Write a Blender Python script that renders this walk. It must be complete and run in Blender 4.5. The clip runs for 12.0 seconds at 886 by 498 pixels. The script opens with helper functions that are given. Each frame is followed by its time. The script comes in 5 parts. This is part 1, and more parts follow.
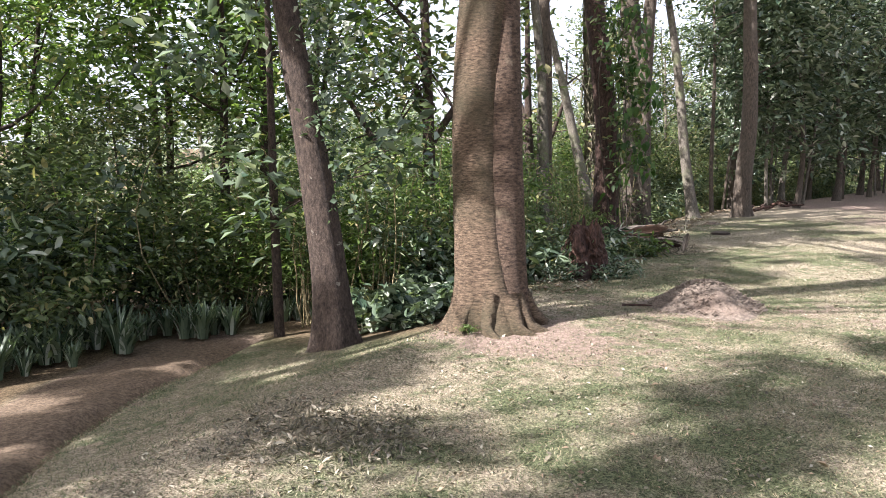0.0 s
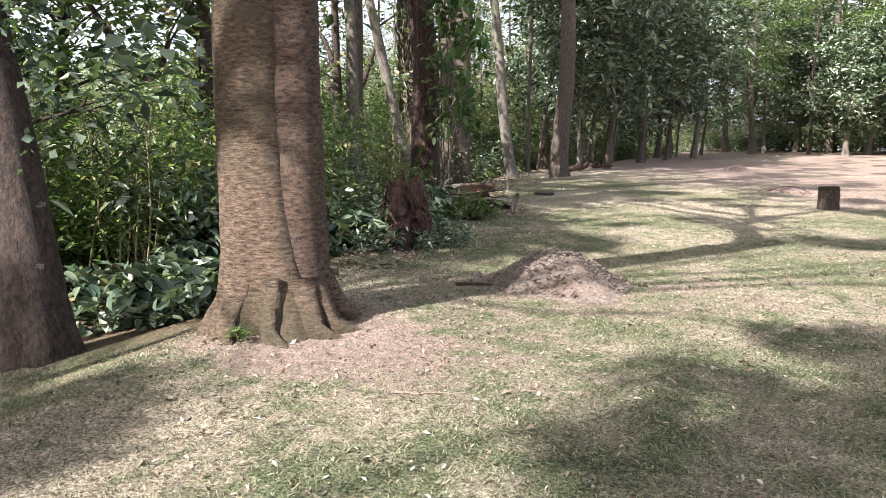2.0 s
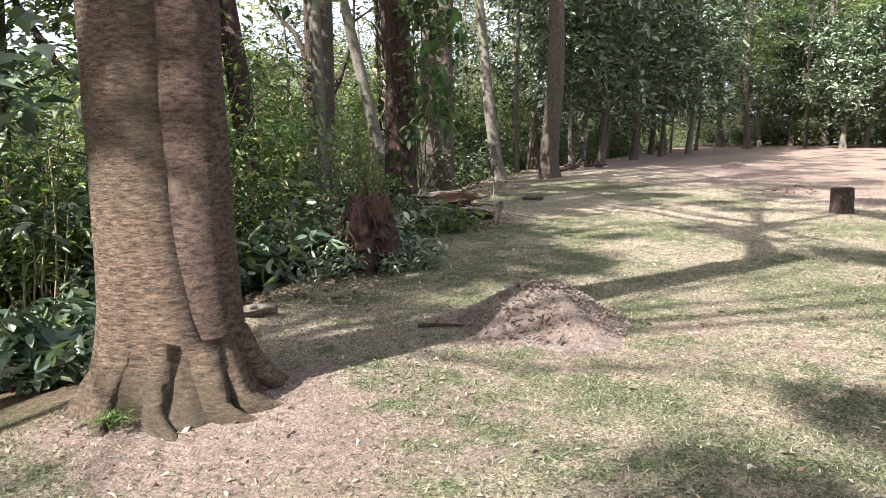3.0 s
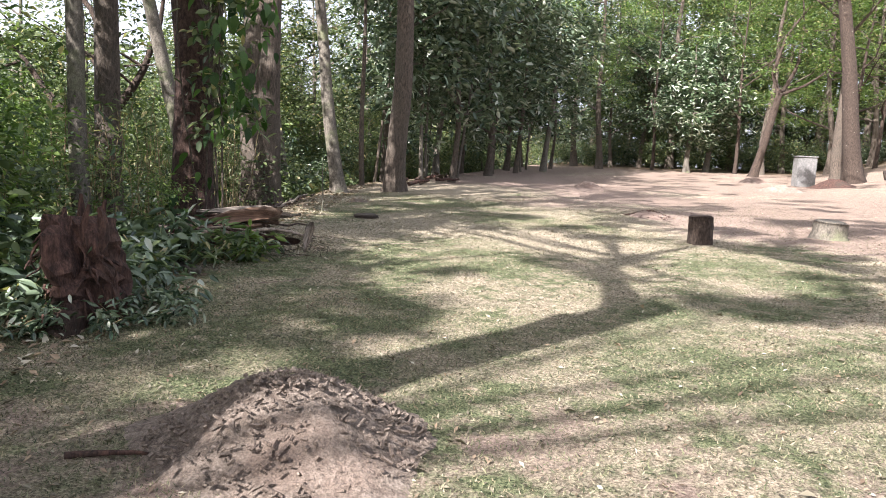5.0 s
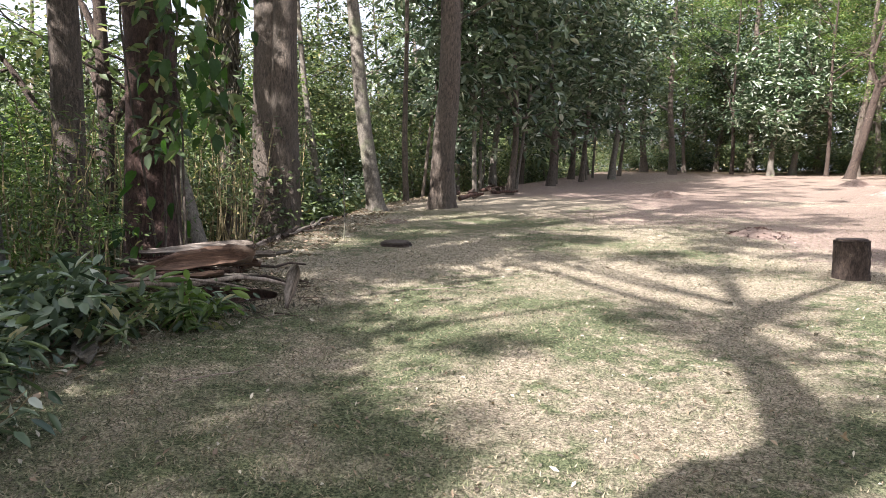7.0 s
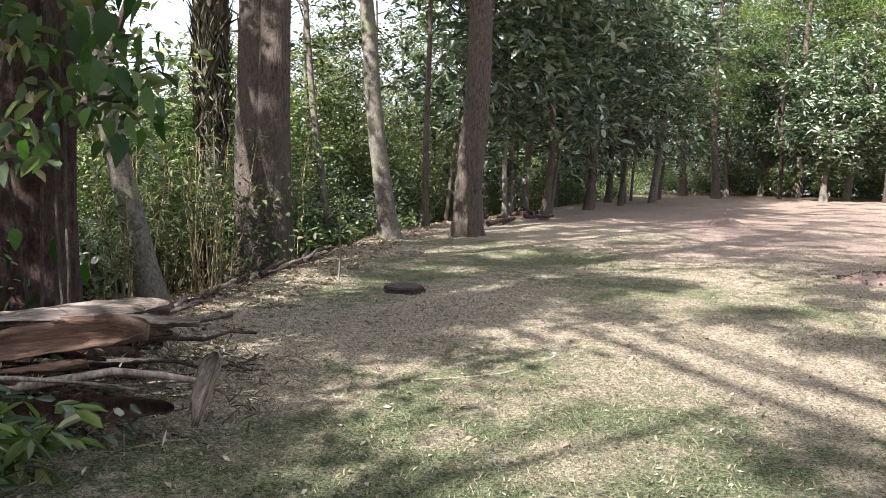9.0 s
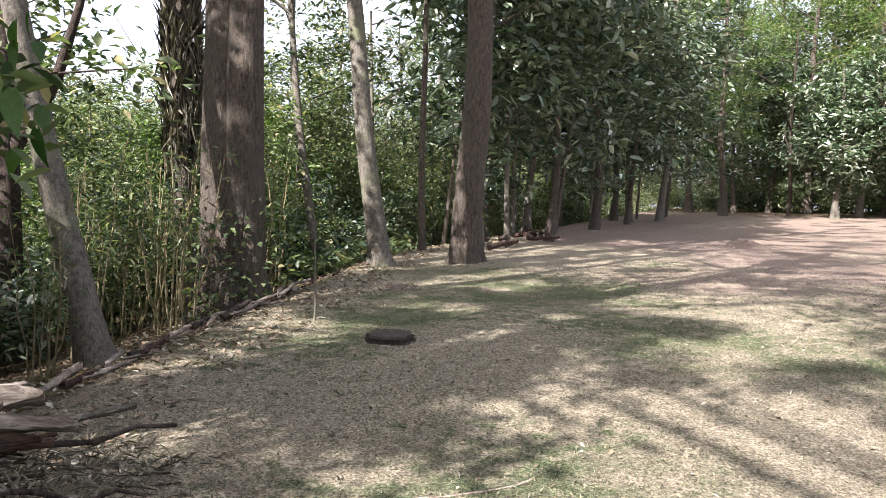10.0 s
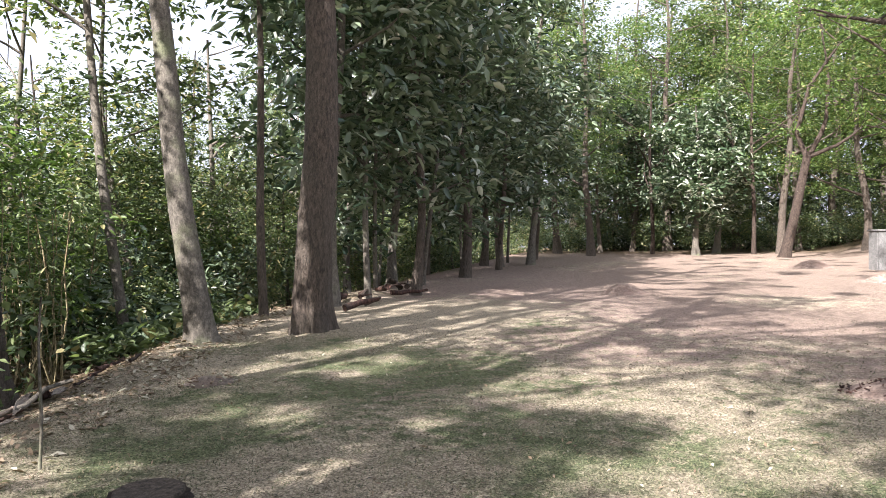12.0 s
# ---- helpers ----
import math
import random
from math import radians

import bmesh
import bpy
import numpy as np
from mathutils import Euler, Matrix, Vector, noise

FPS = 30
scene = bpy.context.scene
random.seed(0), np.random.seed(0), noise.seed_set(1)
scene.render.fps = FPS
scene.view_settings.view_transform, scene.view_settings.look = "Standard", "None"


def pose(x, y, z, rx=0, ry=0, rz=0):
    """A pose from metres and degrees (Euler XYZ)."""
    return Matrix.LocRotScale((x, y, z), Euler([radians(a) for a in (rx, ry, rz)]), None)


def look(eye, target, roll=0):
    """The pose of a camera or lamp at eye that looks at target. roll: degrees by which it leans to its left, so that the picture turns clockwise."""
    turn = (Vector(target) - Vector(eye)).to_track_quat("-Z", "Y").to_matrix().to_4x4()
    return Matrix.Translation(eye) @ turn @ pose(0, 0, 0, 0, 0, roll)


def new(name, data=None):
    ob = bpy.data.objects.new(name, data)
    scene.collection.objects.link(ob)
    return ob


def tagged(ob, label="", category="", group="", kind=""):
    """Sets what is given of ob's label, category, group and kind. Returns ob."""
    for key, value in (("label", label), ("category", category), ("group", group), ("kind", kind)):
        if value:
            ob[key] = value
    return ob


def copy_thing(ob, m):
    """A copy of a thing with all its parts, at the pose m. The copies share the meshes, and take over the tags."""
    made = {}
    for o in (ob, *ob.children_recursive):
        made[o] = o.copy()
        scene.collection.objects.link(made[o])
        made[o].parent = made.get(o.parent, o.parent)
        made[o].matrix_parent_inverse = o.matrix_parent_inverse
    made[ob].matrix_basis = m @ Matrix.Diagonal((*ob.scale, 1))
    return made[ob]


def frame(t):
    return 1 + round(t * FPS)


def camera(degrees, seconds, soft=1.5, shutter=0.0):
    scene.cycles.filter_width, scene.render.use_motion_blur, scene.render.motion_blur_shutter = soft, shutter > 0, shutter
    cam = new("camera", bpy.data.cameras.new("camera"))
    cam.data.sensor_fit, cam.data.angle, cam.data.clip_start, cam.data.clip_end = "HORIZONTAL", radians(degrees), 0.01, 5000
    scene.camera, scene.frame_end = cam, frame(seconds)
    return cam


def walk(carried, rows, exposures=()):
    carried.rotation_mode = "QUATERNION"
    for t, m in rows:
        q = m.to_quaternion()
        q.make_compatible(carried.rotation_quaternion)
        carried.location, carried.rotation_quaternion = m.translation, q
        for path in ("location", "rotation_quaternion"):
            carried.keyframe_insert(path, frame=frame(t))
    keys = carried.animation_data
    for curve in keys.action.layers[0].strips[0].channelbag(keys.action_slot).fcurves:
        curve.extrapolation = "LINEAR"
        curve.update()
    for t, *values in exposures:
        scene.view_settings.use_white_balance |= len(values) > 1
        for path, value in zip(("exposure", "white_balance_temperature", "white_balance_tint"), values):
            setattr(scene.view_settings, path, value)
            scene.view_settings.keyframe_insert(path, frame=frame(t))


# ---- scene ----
cam = camera(62.0, 12.0, soft=0.45)
PATH = [
    (0, (2.419, -3.622, 1.71), (1.135, -2.1, 1.525), -0.0),
    (0.5, (2.055, -3.264, 1.603), (0.828, -1.691, 1.451), 0.3),
    (1, (1.689, -2.766, 1.521), (0.554, -1.145, 1.233), 0.1),
    (1.5, (1.373, -2.161, 1.518), (0.235, -0.537, 1.259), 0.1),
    (1.9, (1.122, -1.55, 1.475), (0.238, 0.225, 1.21), 1.3),
    (2, (1.072, -1.435, 1.482), (0.218, 0.351, 1.199), 1.1),
    (2.5, (0.95, -0.736, 1.541), (0.086, 1.045, 1.261), 0.1),
    (3, (0.751, -0.084, 1.593), (-0.089, 1.708, 1.304), 0.2),
    (3.5, (0.722, 0.567, 1.655), (0.215, 2.486, 1.408), 1.4),
    (3.7, (0.738, 0.856, 1.615), (0.278, 2.794, 1.435), 1.3),
    (5.3, (0.464, 2.947, 1.551), (-0.05, 4.862, 1.289), 3.4),
    (5.5, (0.413, 3.35, 1.536), (-0.127, 5.259, 1.279), 3.3),
    (6, (0.387, 4.117, 1.567), (-0.126, 6.035, 1.323), 0.2),
    (6.5, (0.146, 4.771, 1.554), (-0.498, 6.651, 1.329), 1.3),
    (7, (-0.059, 5.543, 1.576), (-0.719, 7.417, 1.345), 1.2),
    (7.2, (-0.129, 5.847, 1.591), (-0.784, 7.723, 1.368), 1.0),
    (8.8, (-0.876, 7.95, 1.535), (-1.593, 9.808, 1.353), 1.6),
    (9, (-1.002, 8.268, 1.57), (-1.731, 10.122, 1.391), 1.9),
    (9.5, (-1.245, 9.038, 1.632), (-1.984, 10.887, 1.44), 1.0),
    (10, (-1.489, 9.667, 1.685), (-2.221, 11.523, 1.548), 1.7),
    (10.5, (-1.472, 10.285, 1.712), (-2.024, 12.207, 1.68), -0.4),
    (11, (-1.658, 10.91, 1.76), (-2.165, 12.844, 1.727), -0.1),
    (11.5, (-1.867, 11.62, 1.788), (-2.275, 13.578, 1.761), -0.4),
    (12, (-1.958, 12.198, 1.825), (-2.362, 14.157, 1.813), 0.0),
]
walk(cam, [(t, look(eye, target, roll)) for t, eye, target, roll in PATH],
     exposures=[(0.0, 2.05, 6020, 19), (12.0, 2.05, 6020, 19)])

# ---- light: open sky and one sun from behind and left of the walk ----
SUN_EL, SUN_X, SUN_Y = radians(40), -0.41, -0.912
world = bpy.data.worlds.new("sky")
scene.world = world
world.use_nodes = True
wn = world.node_tree
sky = wn.nodes.new("ShaderNodeTexSky")
sky.sky_type = "NISHITA"
sky.sun_disc = False
sky.sun_elevation = SUN_EL
sky.sun_rotation = math.atan2(SUN_X, SUN_Y)
sky.air_density, sky.dust_density, sky.ozone_density = 1.0, 7.0, 1.0
haze = wn.nodes.new("ShaderNodeMix")
haze.data_type = "RGBA"
haze.inputs[0].default_value = 0.7
haze.inputs[7].default_value = (3.45, 3.57, 3.78, 1)
wn.links.new(sky.outputs[0], haze.inputs[6])
wn.links.new(haze.outputs[2], wn.nodes["Background"].inputs[0])
wn.nodes["Background"].inputs[1].default_value = 0.118
sun = new("sun", bpy.data.lights.new("sun", "SUN"))
sun.data.energy, sun.data.angle, sun.data.color = 5.0, radians(0.6), (1.0, 0.945, 0.86)
sun.matrix_world = look((0, 0, 30), (-SUN_X * 30 * math.cos(SUN_EL) / math.sin(SUN_EL), -SUN_Y * 30 * math.cos(SUN_EL) / math.sin(SUN_EL), 0))

# ---- materials ----
def nodes_of(m):
    m.use_nodes = True
    t = m.node_tree
    return t, t.nodes["Principled BSDF"], t.nodes["Material Output"]


def ramp(t, a, b, fac, pa=0.35, pb=0.65):
    r = t.nodes.new("ShaderNodeValToRGB")
    r.color_ramp.elements[0].position, r.color_ramp.elements[1].position = pa, pb
    r.color_ramp.elements[0].color, r.color_ramp.elements[1].color = (*a, 1), (*b, 1)
    t.links.new(fac, r.inputs[0])
    return r.outputs[0]


def blend(t, fac, a, b, mode="MIX"):
    m = t.nodes.new("ShaderNodeMix")
    m.data_type, m.blend_type = "RGBA", mode
    for s, v in ((m.inputs[0], fac), (m.inputs[6], a), (m.inputs[7], b)):
        if isinstance(v, bpy.types.NodeSocket):
            t.links.new(v, s)
        else:
            s.default_value = v if isinstance(v, float) else (*v, 1)
    return m.outputs[2]


def noisy(t, scale, detail=6, stretch=(1, 1, 1), rough=0.6):
    co = t.nodes.new("ShaderNodeTexCoord")
    mp = t.nodes.new("ShaderNodeMapping")
    mp.inputs["Scale"].default_value = stretch
    n = t.nodes.new("ShaderNodeTexNoise")
    n.inputs["Scale"].default_value, n.inputs["Detail"].default_value, n.inputs["Roughness"].default_value = scale, detail, rough
    t.links.new(co.outputs["Object"], mp.inputs[0])
    t.links.new(mp.outputs[0], n.inputs[0])
    return n.outputs[0]


def relief(t, b, height, strength, distance):
    n = t.nodes.new("ShaderNodeBump")
    n.inputs["Strength"].default_value, n.inputs["Distance"].default_value = strength, distance
    t.links.new(height, n.inputs["Height"])
    t.links.new(n.outputs[0], b.inputs["Normal"])


def rough_mat(name, dark, light, stain, scale=14, stretch=(1, 1, 1), bump=0.03, roughness=0.9, stain_scale=1.3, stain_at=(0.52, 0.7), relief_scale=None):
    """Bark, wood, earth, stone: grain between two colours, larger stains of a third, fine relief."""
    m = bpy.data.materials.new(name)
    t, b, _ = nodes_of(m)
    g = noisy(t, scale, 8, stretch, 0.7)
    c = ramp(t, dark, light, g, 0.38, 0.64)
    s = noisy(t, stain_scale, 4)
    c = blend(t, ramp(t, (0, 0, 0), (1, 1, 1), s, *stain_at), c, stain)
    c = blend(t, 0.85, c, ramp(t, (0.5, 0.5, 0.5), (1.25, 1.25, 1.25), noisy(t, scale * 3.7, 6, stretch, 0.7), 0.36, 0.66), "MULTIPLY")
    t.links.new(c, b.inputs["Base Color"])
    b.inputs["Roughness"].default_value = roughness
    b.inputs["Specular IOR Level"].default_value = 0.25
    relief(t, b, g if relief_scale is None else noisy(t, relief_scale, 8, stretch, 0.75), 0.9, bump)
    return m


def leaf_mat(name, dark, light, odd, roughness=0.5, through_light=0.35, odd_share=0.08):
    """Leaves: colour varies leaf by leaf; part of the light passes through."""
    m = bpy.data.materials.new(name)
    t, b, out = nodes_of(m)
    geo = t.nodes.new("ShaderNodeNewGeometry")
    c = ramp(t, dark, light, geo.outputs["Random Per Island"], 0.0, 1.0 - odd_share)
    th = t.nodes.new("ShaderNodeMath")
    th.operation = "GREATER_THAN"
    th.inputs[1].default_value = 1.0 - odd_share
    t.links.new(geo.outputs["Random Per Island"], th.inputs[0])
    c = blend(t, th.outputs[0], c, odd)
    c = blend(t, ramp(t, (0.75, 0.75, 0.75), (1.2, 1.2, 1.1), noisy(t, 0.9, 3), 0.3, 0.7), c, c, "MIX")
    t.links.new(c, b.inputs["Base Color"])
    b.inputs["Roughness"].default_value = roughness
    b.inputs["Specular IOR Level"].default_value = 0.4
    tr = t.nodes.new("ShaderNodeBsdfTranslucent")
    t.links.new(blend(t, 1.0, c, (1.05, 1.18, 0.65), "MULTIPLY"), tr.inputs[0])
    mx = t.nodes.new("ShaderNodeMixShader")
    mx.inputs[0].default_value = through_light
    t.links.new(b.outputs[0], mx.inputs[1])
    t.links.new(tr.outputs[0], mx.inputs[2])
    t.links.new(mx.outputs[0], out.inputs[0])
    return m


BARK_TAN = rough_mat("bark_tan", (0.06, 0.042, 0.027), (0.28, 0.2, 0.13), (0.085, 0.075, 0.042), 15, (1, 1, 3.2), 0.1, relief_scale=20, stain_at=(0.42, 0.72))
BARK_TAN_RED = rough_mat("bark_tan_red", (0.05, 0.034, 0.024), (0.21, 0.145, 0.1), (0.24, 0.19, 0.13), 16, (1, 1, 2.6), 0.09, relief_scale=22, stain_at=(0.6, 0.72), stain_scale=4)
BARK_DARK = rough_mat("bark_dark", (0.028, 0.021, 0.016), (0.098, 0.072, 0.054), (0.24, 0.22, 0.18), 22, (1, 1, 0.5), 0.07, stain_at=(0.68, 0.71), stain_scale=6, relief_scale=34)
BARK_RED = rough_mat("bark_red", (0.03, 0.019, 0.015), (0.115, 0.072, 0.055), (0.13, 0.11, 0.09), 22, (1, 1, 0.45), 0.07, stain_at=(0.66, 0.72), stain_scale=5, relief_scale=30)
BARK_GREY = rough_mat("bark_grey", (0.07, 0.063, 0.05), (0.18, 0.16, 0.125), (0.15, 0.16, 0.09), 20, (1, 1, 0.6), 0.02)
BARK_BROWN = rough_mat("bark_brown", (0.045, 0.037, 0.029), (0.17, 0.135, 0.102), (0.11, 0.095, 0.073), 26, (1, 1, 0.3), 0.08, stain_at=(0.4, 0.75), relief_scale=40)
EARTH = rough_mat("earth", (0.11, 0.085, 0.065), (0.29, 0.24, 0.19), (0.2, 0.15, 0.115), 26, bump=0.05)
RED_EARTH = rough_mat("red_earth", (0.13, 0.093, 0.072), (0.33, 0.255, 0.2), (0.2, 0.14, 0.11), 9, bump=0.05)
DRY_WOOD = rough_mat("dry_wood", (0.13, 0.1, 0.075), (0.36, 0.3, 0.235), (0.13, 0.09, 0.06), 22, (1, 1, 0.25), 0.01)
ROT_WOOD = rough_mat("rot_wood", (0.022, 0.013, 0.01), (0.12, 0.066, 0.048), (0.05, 0.04, 0.03), 20, (1, 1, 0.3), 0.05)
CONCRETE = rough_mat("concrete", (0.12, 0.12, 0.112), (0.21, 0.205, 0.19), (0.1, 0.1, 0.09), 12, bump=0.006)
PALM_SHEATH = rough_mat("palm_sheath", (0.07, 0.042, 0.028), (0.2, 0.125, 0.08), (0.26, 0.2, 0.15), 7, (0.35, 5, 5), 0.012, 0.65)
STRIP = rough_mat("palm_strip", (0.09, 0.072, 0.056), (0.32, 0.275, 0.22), (0.16, 0.11, 0.08), 7, (0.3, 5, 5), 0.012)
# the whitish odd leaves here are glossy highlights put in as colour
LEAF_DARK = leaf_mat("leaf_dark", (0.028, 0.052, 0.031), (0.175, 0.222, 0.14), (0.34, 0.37, 0.29), 0.24, 0.24, 0.1)
LEAF_MID = leaf_mat("leaf_mid", (0.028, 0.05, 0.024), (0.18, 0.222, 0.096), (0.3, 0.27, 0.13), 0.42, 0.38)
LEAF_LIGHT = leaf_mat("leaf_light", (0.035, 0.07, 0.02), (0.165, 0.235, 0.066), (0.28, 0.27, 0.12), 0.45, 0.48)
# near-white odd leaves: sun gloss painted into the leaf colour
LEAF_SUN_GLOSS = leaf_mat("leaf_sun_gloss", (0.022, 0.045, 0.02), (0.11, 0.155, 0.08), (0.44, 0.48, 0.38), 0.3, 0.22, 0.2)
# paler, greyer leaf colour with the valley haze mixed in
LEAF_HAZED = leaf_mat("leaf_hazed", (0.1, 0.135, 0.085), (0.24, 0.28, 0.18), (0.33, 0.32, 0.24), 0.7, 0.3)
LEAF_DRY = leaf_mat("leaf_dry", (0.09, 0.06, 0.038), (0.28, 0.21, 0.135), (0.4, 0.37, 0.28), 0.7, 0.15, 0.15)
DEAD = leaf_mat("dead_leaf_dark", (0.05, 0.045, 0.03), (0.17, 0.15, 0.1), (0.3, 0.27, 0.2), 0.8, 0.1)
STALK = rough_mat("stalk", (0.12, 0.1, 0.05), (0.33, 0.28, 0.15), (0.2, 0.13, 0.08), 10)
GRASS = leaf_mat("grass_blade", (0.02, 0.033, 0.012), (0.17, 0.175, 0.09), (0.27, 0.23, 0.15), 0.85, 0.15, 0.25)

# single vine leaves: colour varies from leaf to leaf
m = VINE_LEAF = bpy.data.materials.new("vine_leaf")
t, b, out = nodes_of(m)
oi = t.nodes.new("ShaderNodeObjectInfo")
c = ramp(t, (0.018, 0.045, 0.014), (0.085, 0.15, 0.04), oi.outputs["Random"], 0.0, 1.0)
c = blend(t, 0.5, c, ramp(t, (0.6, 0.6, 0.6), (1.2, 1.2, 1.2), noisy(t, 6, 5)), "MULTIPLY")
t.links.new(c, b.inputs["Base Color"])
b.inputs["Roughness"].default_value = 0.55
b.inputs["Specular IOR Level"].default_value = 0.25
tr = t.nodes.new("ShaderNodeBsdfTranslucent")
t.links.new(blend(t, 1.0, c, (1.1, 1.5, 0.5), "MULTIPLY"), tr.inputs[0])
mx = t.nodes.new("ShaderNodeMixShader")
mx.inputs[0].default_value = 0.4
t.links.new(b.outputs[0], mx.inputs[1])
t.links.new(tr.outputs[0], mx.inputs[2])
t.links.new(mx.outputs[0], out.inputs[0])

# the lawn: worn grass, straw and bare pinkish earth
m = LAWN = bpy.data.materials.new("lawn")
t, b, _ = nodes_of(m)
at = t.nodes.new("ShaderNodeAttribute")
at.attribute_name = "cover"
fine, mid = noisy(t, 55, 6, rough=0.75), noisy(t, 5.5, 7, rough=0.7)
green = ramp(t, (0.03, 0.043, 0.02), (0.21, 0.235, 0.125), fine, 0.4, 0.6)
straw = ramp(t, (0.12, 0.097, 0.065), (0.56, 0.485, 0.36), fine, 0.39, 0.62)
bare = ramp(t, (0.15, 0.11, 0.088), (0.43, 0.335, 0.275), fine, 0.34, 0.68)
sep = t.nodes.new("ShaderNodeSeparateColor")
t.links.new(at.outputs["Color"], sep.inputs[0])
add = t.nodes.new("ShaderNodeMath")
add.operation = "ADD"
t.links.new(sep.outputs[0], add.inputs[0])
t.links.new(mid, add.inputs[1])
c = blend(t, ramp(t, (0, 0, 0), (1, 1, 1), add.outputs[0], 0.86, 1.16), straw, green)
c = blend(t, ramp(t, (0, 0, 0), (1, 1, 1), noisy(t, 1.3, 6), 0.44, 0.62), c, straw)
add2 = t.nodes.new("ShaderNodeMath")
add2.operation = "ADD"
t.links.new(sep.outputs[1], add2.inputs[0])
t.links.new(noisy(t, 2.6, 7, rough=0.7), add2.inputs[1])
red = ramp(t, (0.12, 0.092, 0.072), (0.37, 0.288, 0.228), fine, 0.34, 0.68)
bare = blend(t, at.outputs["Alpha"], bare, red)
c = blend(t, ramp(t, (0, 0, 0), (1, 1, 1), add2.outputs[0], 0.82, 1.12), c, bare)
litter = ramp(t, (0.06, 0.045, 0.028), (0.22, 0.165, 0.1), noisy(t, 24, 8, rough=0.8), 0.35, 0.7)
c = blend(t, sep.outputs[2], c, litter)
c = blend(t, 0.85, c, ramp(t, (0.5, 0.5, 0.48), (1.28, 1.27, 1.26), noisy(t, 12, 9, rough=0.85), 0.38, 0.6), "MULTIPLY")
c = blend(t, 0.5, c, ramp(t, (0.6, 0.6, 0.58), (1.3, 1.3, 1.27), noisy(t, 34, 5, rough=0.8), 0.4, 0.6), "MULTIPLY")
t.links.new(c, b.inputs["Base Color"])
b.inputs["Roughness"].default_value = 0.95
b.inputs["Specular IOR Level"].default_value = 0.1
relief(t, b, noisy(t, 30, 9, rough=0.85), 1.0, 0.04)


# ---- shape helpers ----
def smooth01(v, a, b_):
    v = np.clip((v - a) / (b_ - a), 0, 1)
    return v * v * (3 - 2 * v)


def edge_x(y):
    """The left edge of the lawn, where the bank begins."""
    return -2.3 - 0.26 * np.clip(y, -4, 24) + 0.035 * np.clip(y - 24, 0, 60)


def hill(x, y):
    """The height of the ground."""
    x, y = np.asarray(x, float), np.asarray(y, float)
    z = 0.0205 * np.clip(y, -40, 75) + 0.008 * np.clip(x, -12, 30) - 0.02
    s = np.maximum(0, edge_x(y) - x)
    deep = 0.95 + 2.2 * smooth01(y, 3, 14)
    z = z - deep * (1 - np.exp(-s * 0.33 / deep))
    z = z + 0.2 * np.clip(x - 0.16 * y - 2.4, 0, 22) * smooth01(y, 30, 46)
    z = z + 16 * smooth01(np.hypot(x + 10, y - 20), 90, 300) * smooth01(-x - 0.15 * y, 10, 120)
    return z + 0.018 * np.sin(1.7 * x + 0.6 * y) * np.sin(0.9 * y - 0.4 * x) + 0.012 * np.sin(3.1 * x - 1.3 * y)


def H(x, y):
    return float(hill(x, y))


def mesh_np(name, v, f):
    """A mesh from arrays of vertices and equal-sided faces."""
    v, f = np.asarray(v, np.float32), np.asarray(f, np.int32)
    me = bpy.data.meshes.new(name)
    me.vertices.add(len(v))
    me.vertices.foreach_set("co", v.ravel())
    me.loops.add(f.size)
    me.loops.foreach_set("vertex_index", f.ravel())
    me.polygons.add(len(f))
    me.polygons.foreach_set("loop_start", np.arange(0, f.size, f.shape[1], dtype=np.int32))
    me.update(calc_edges=True)
    return me


def part_me(name, me, material, parent=None, label="", smooth=False):
    if material is not None and not me.materials:
        me.materials.append(material)
    if smooth:
        me.polygons.foreach_set("use_smooth", np.ones(len(me.polygons), bool))
    ob = new(name, me)
    ob.parent = parent
    return tagged(ob, label)


def part(name, bm, material, parent=None, label="", smooth=False):
    me = bpy.data.meshes.new(name)
    bm.to_mesh(me)
    bm.free()
    return part_me(name, me, material, parent, label, smooth)


def thing(name, label, category, group="", at_=(0, 0, 0), kind=""):
    ob = new(name)
    ob.location = at_
    ob.empty_display_size = 0.2
    return tagged(ob, label, category, group, kind)


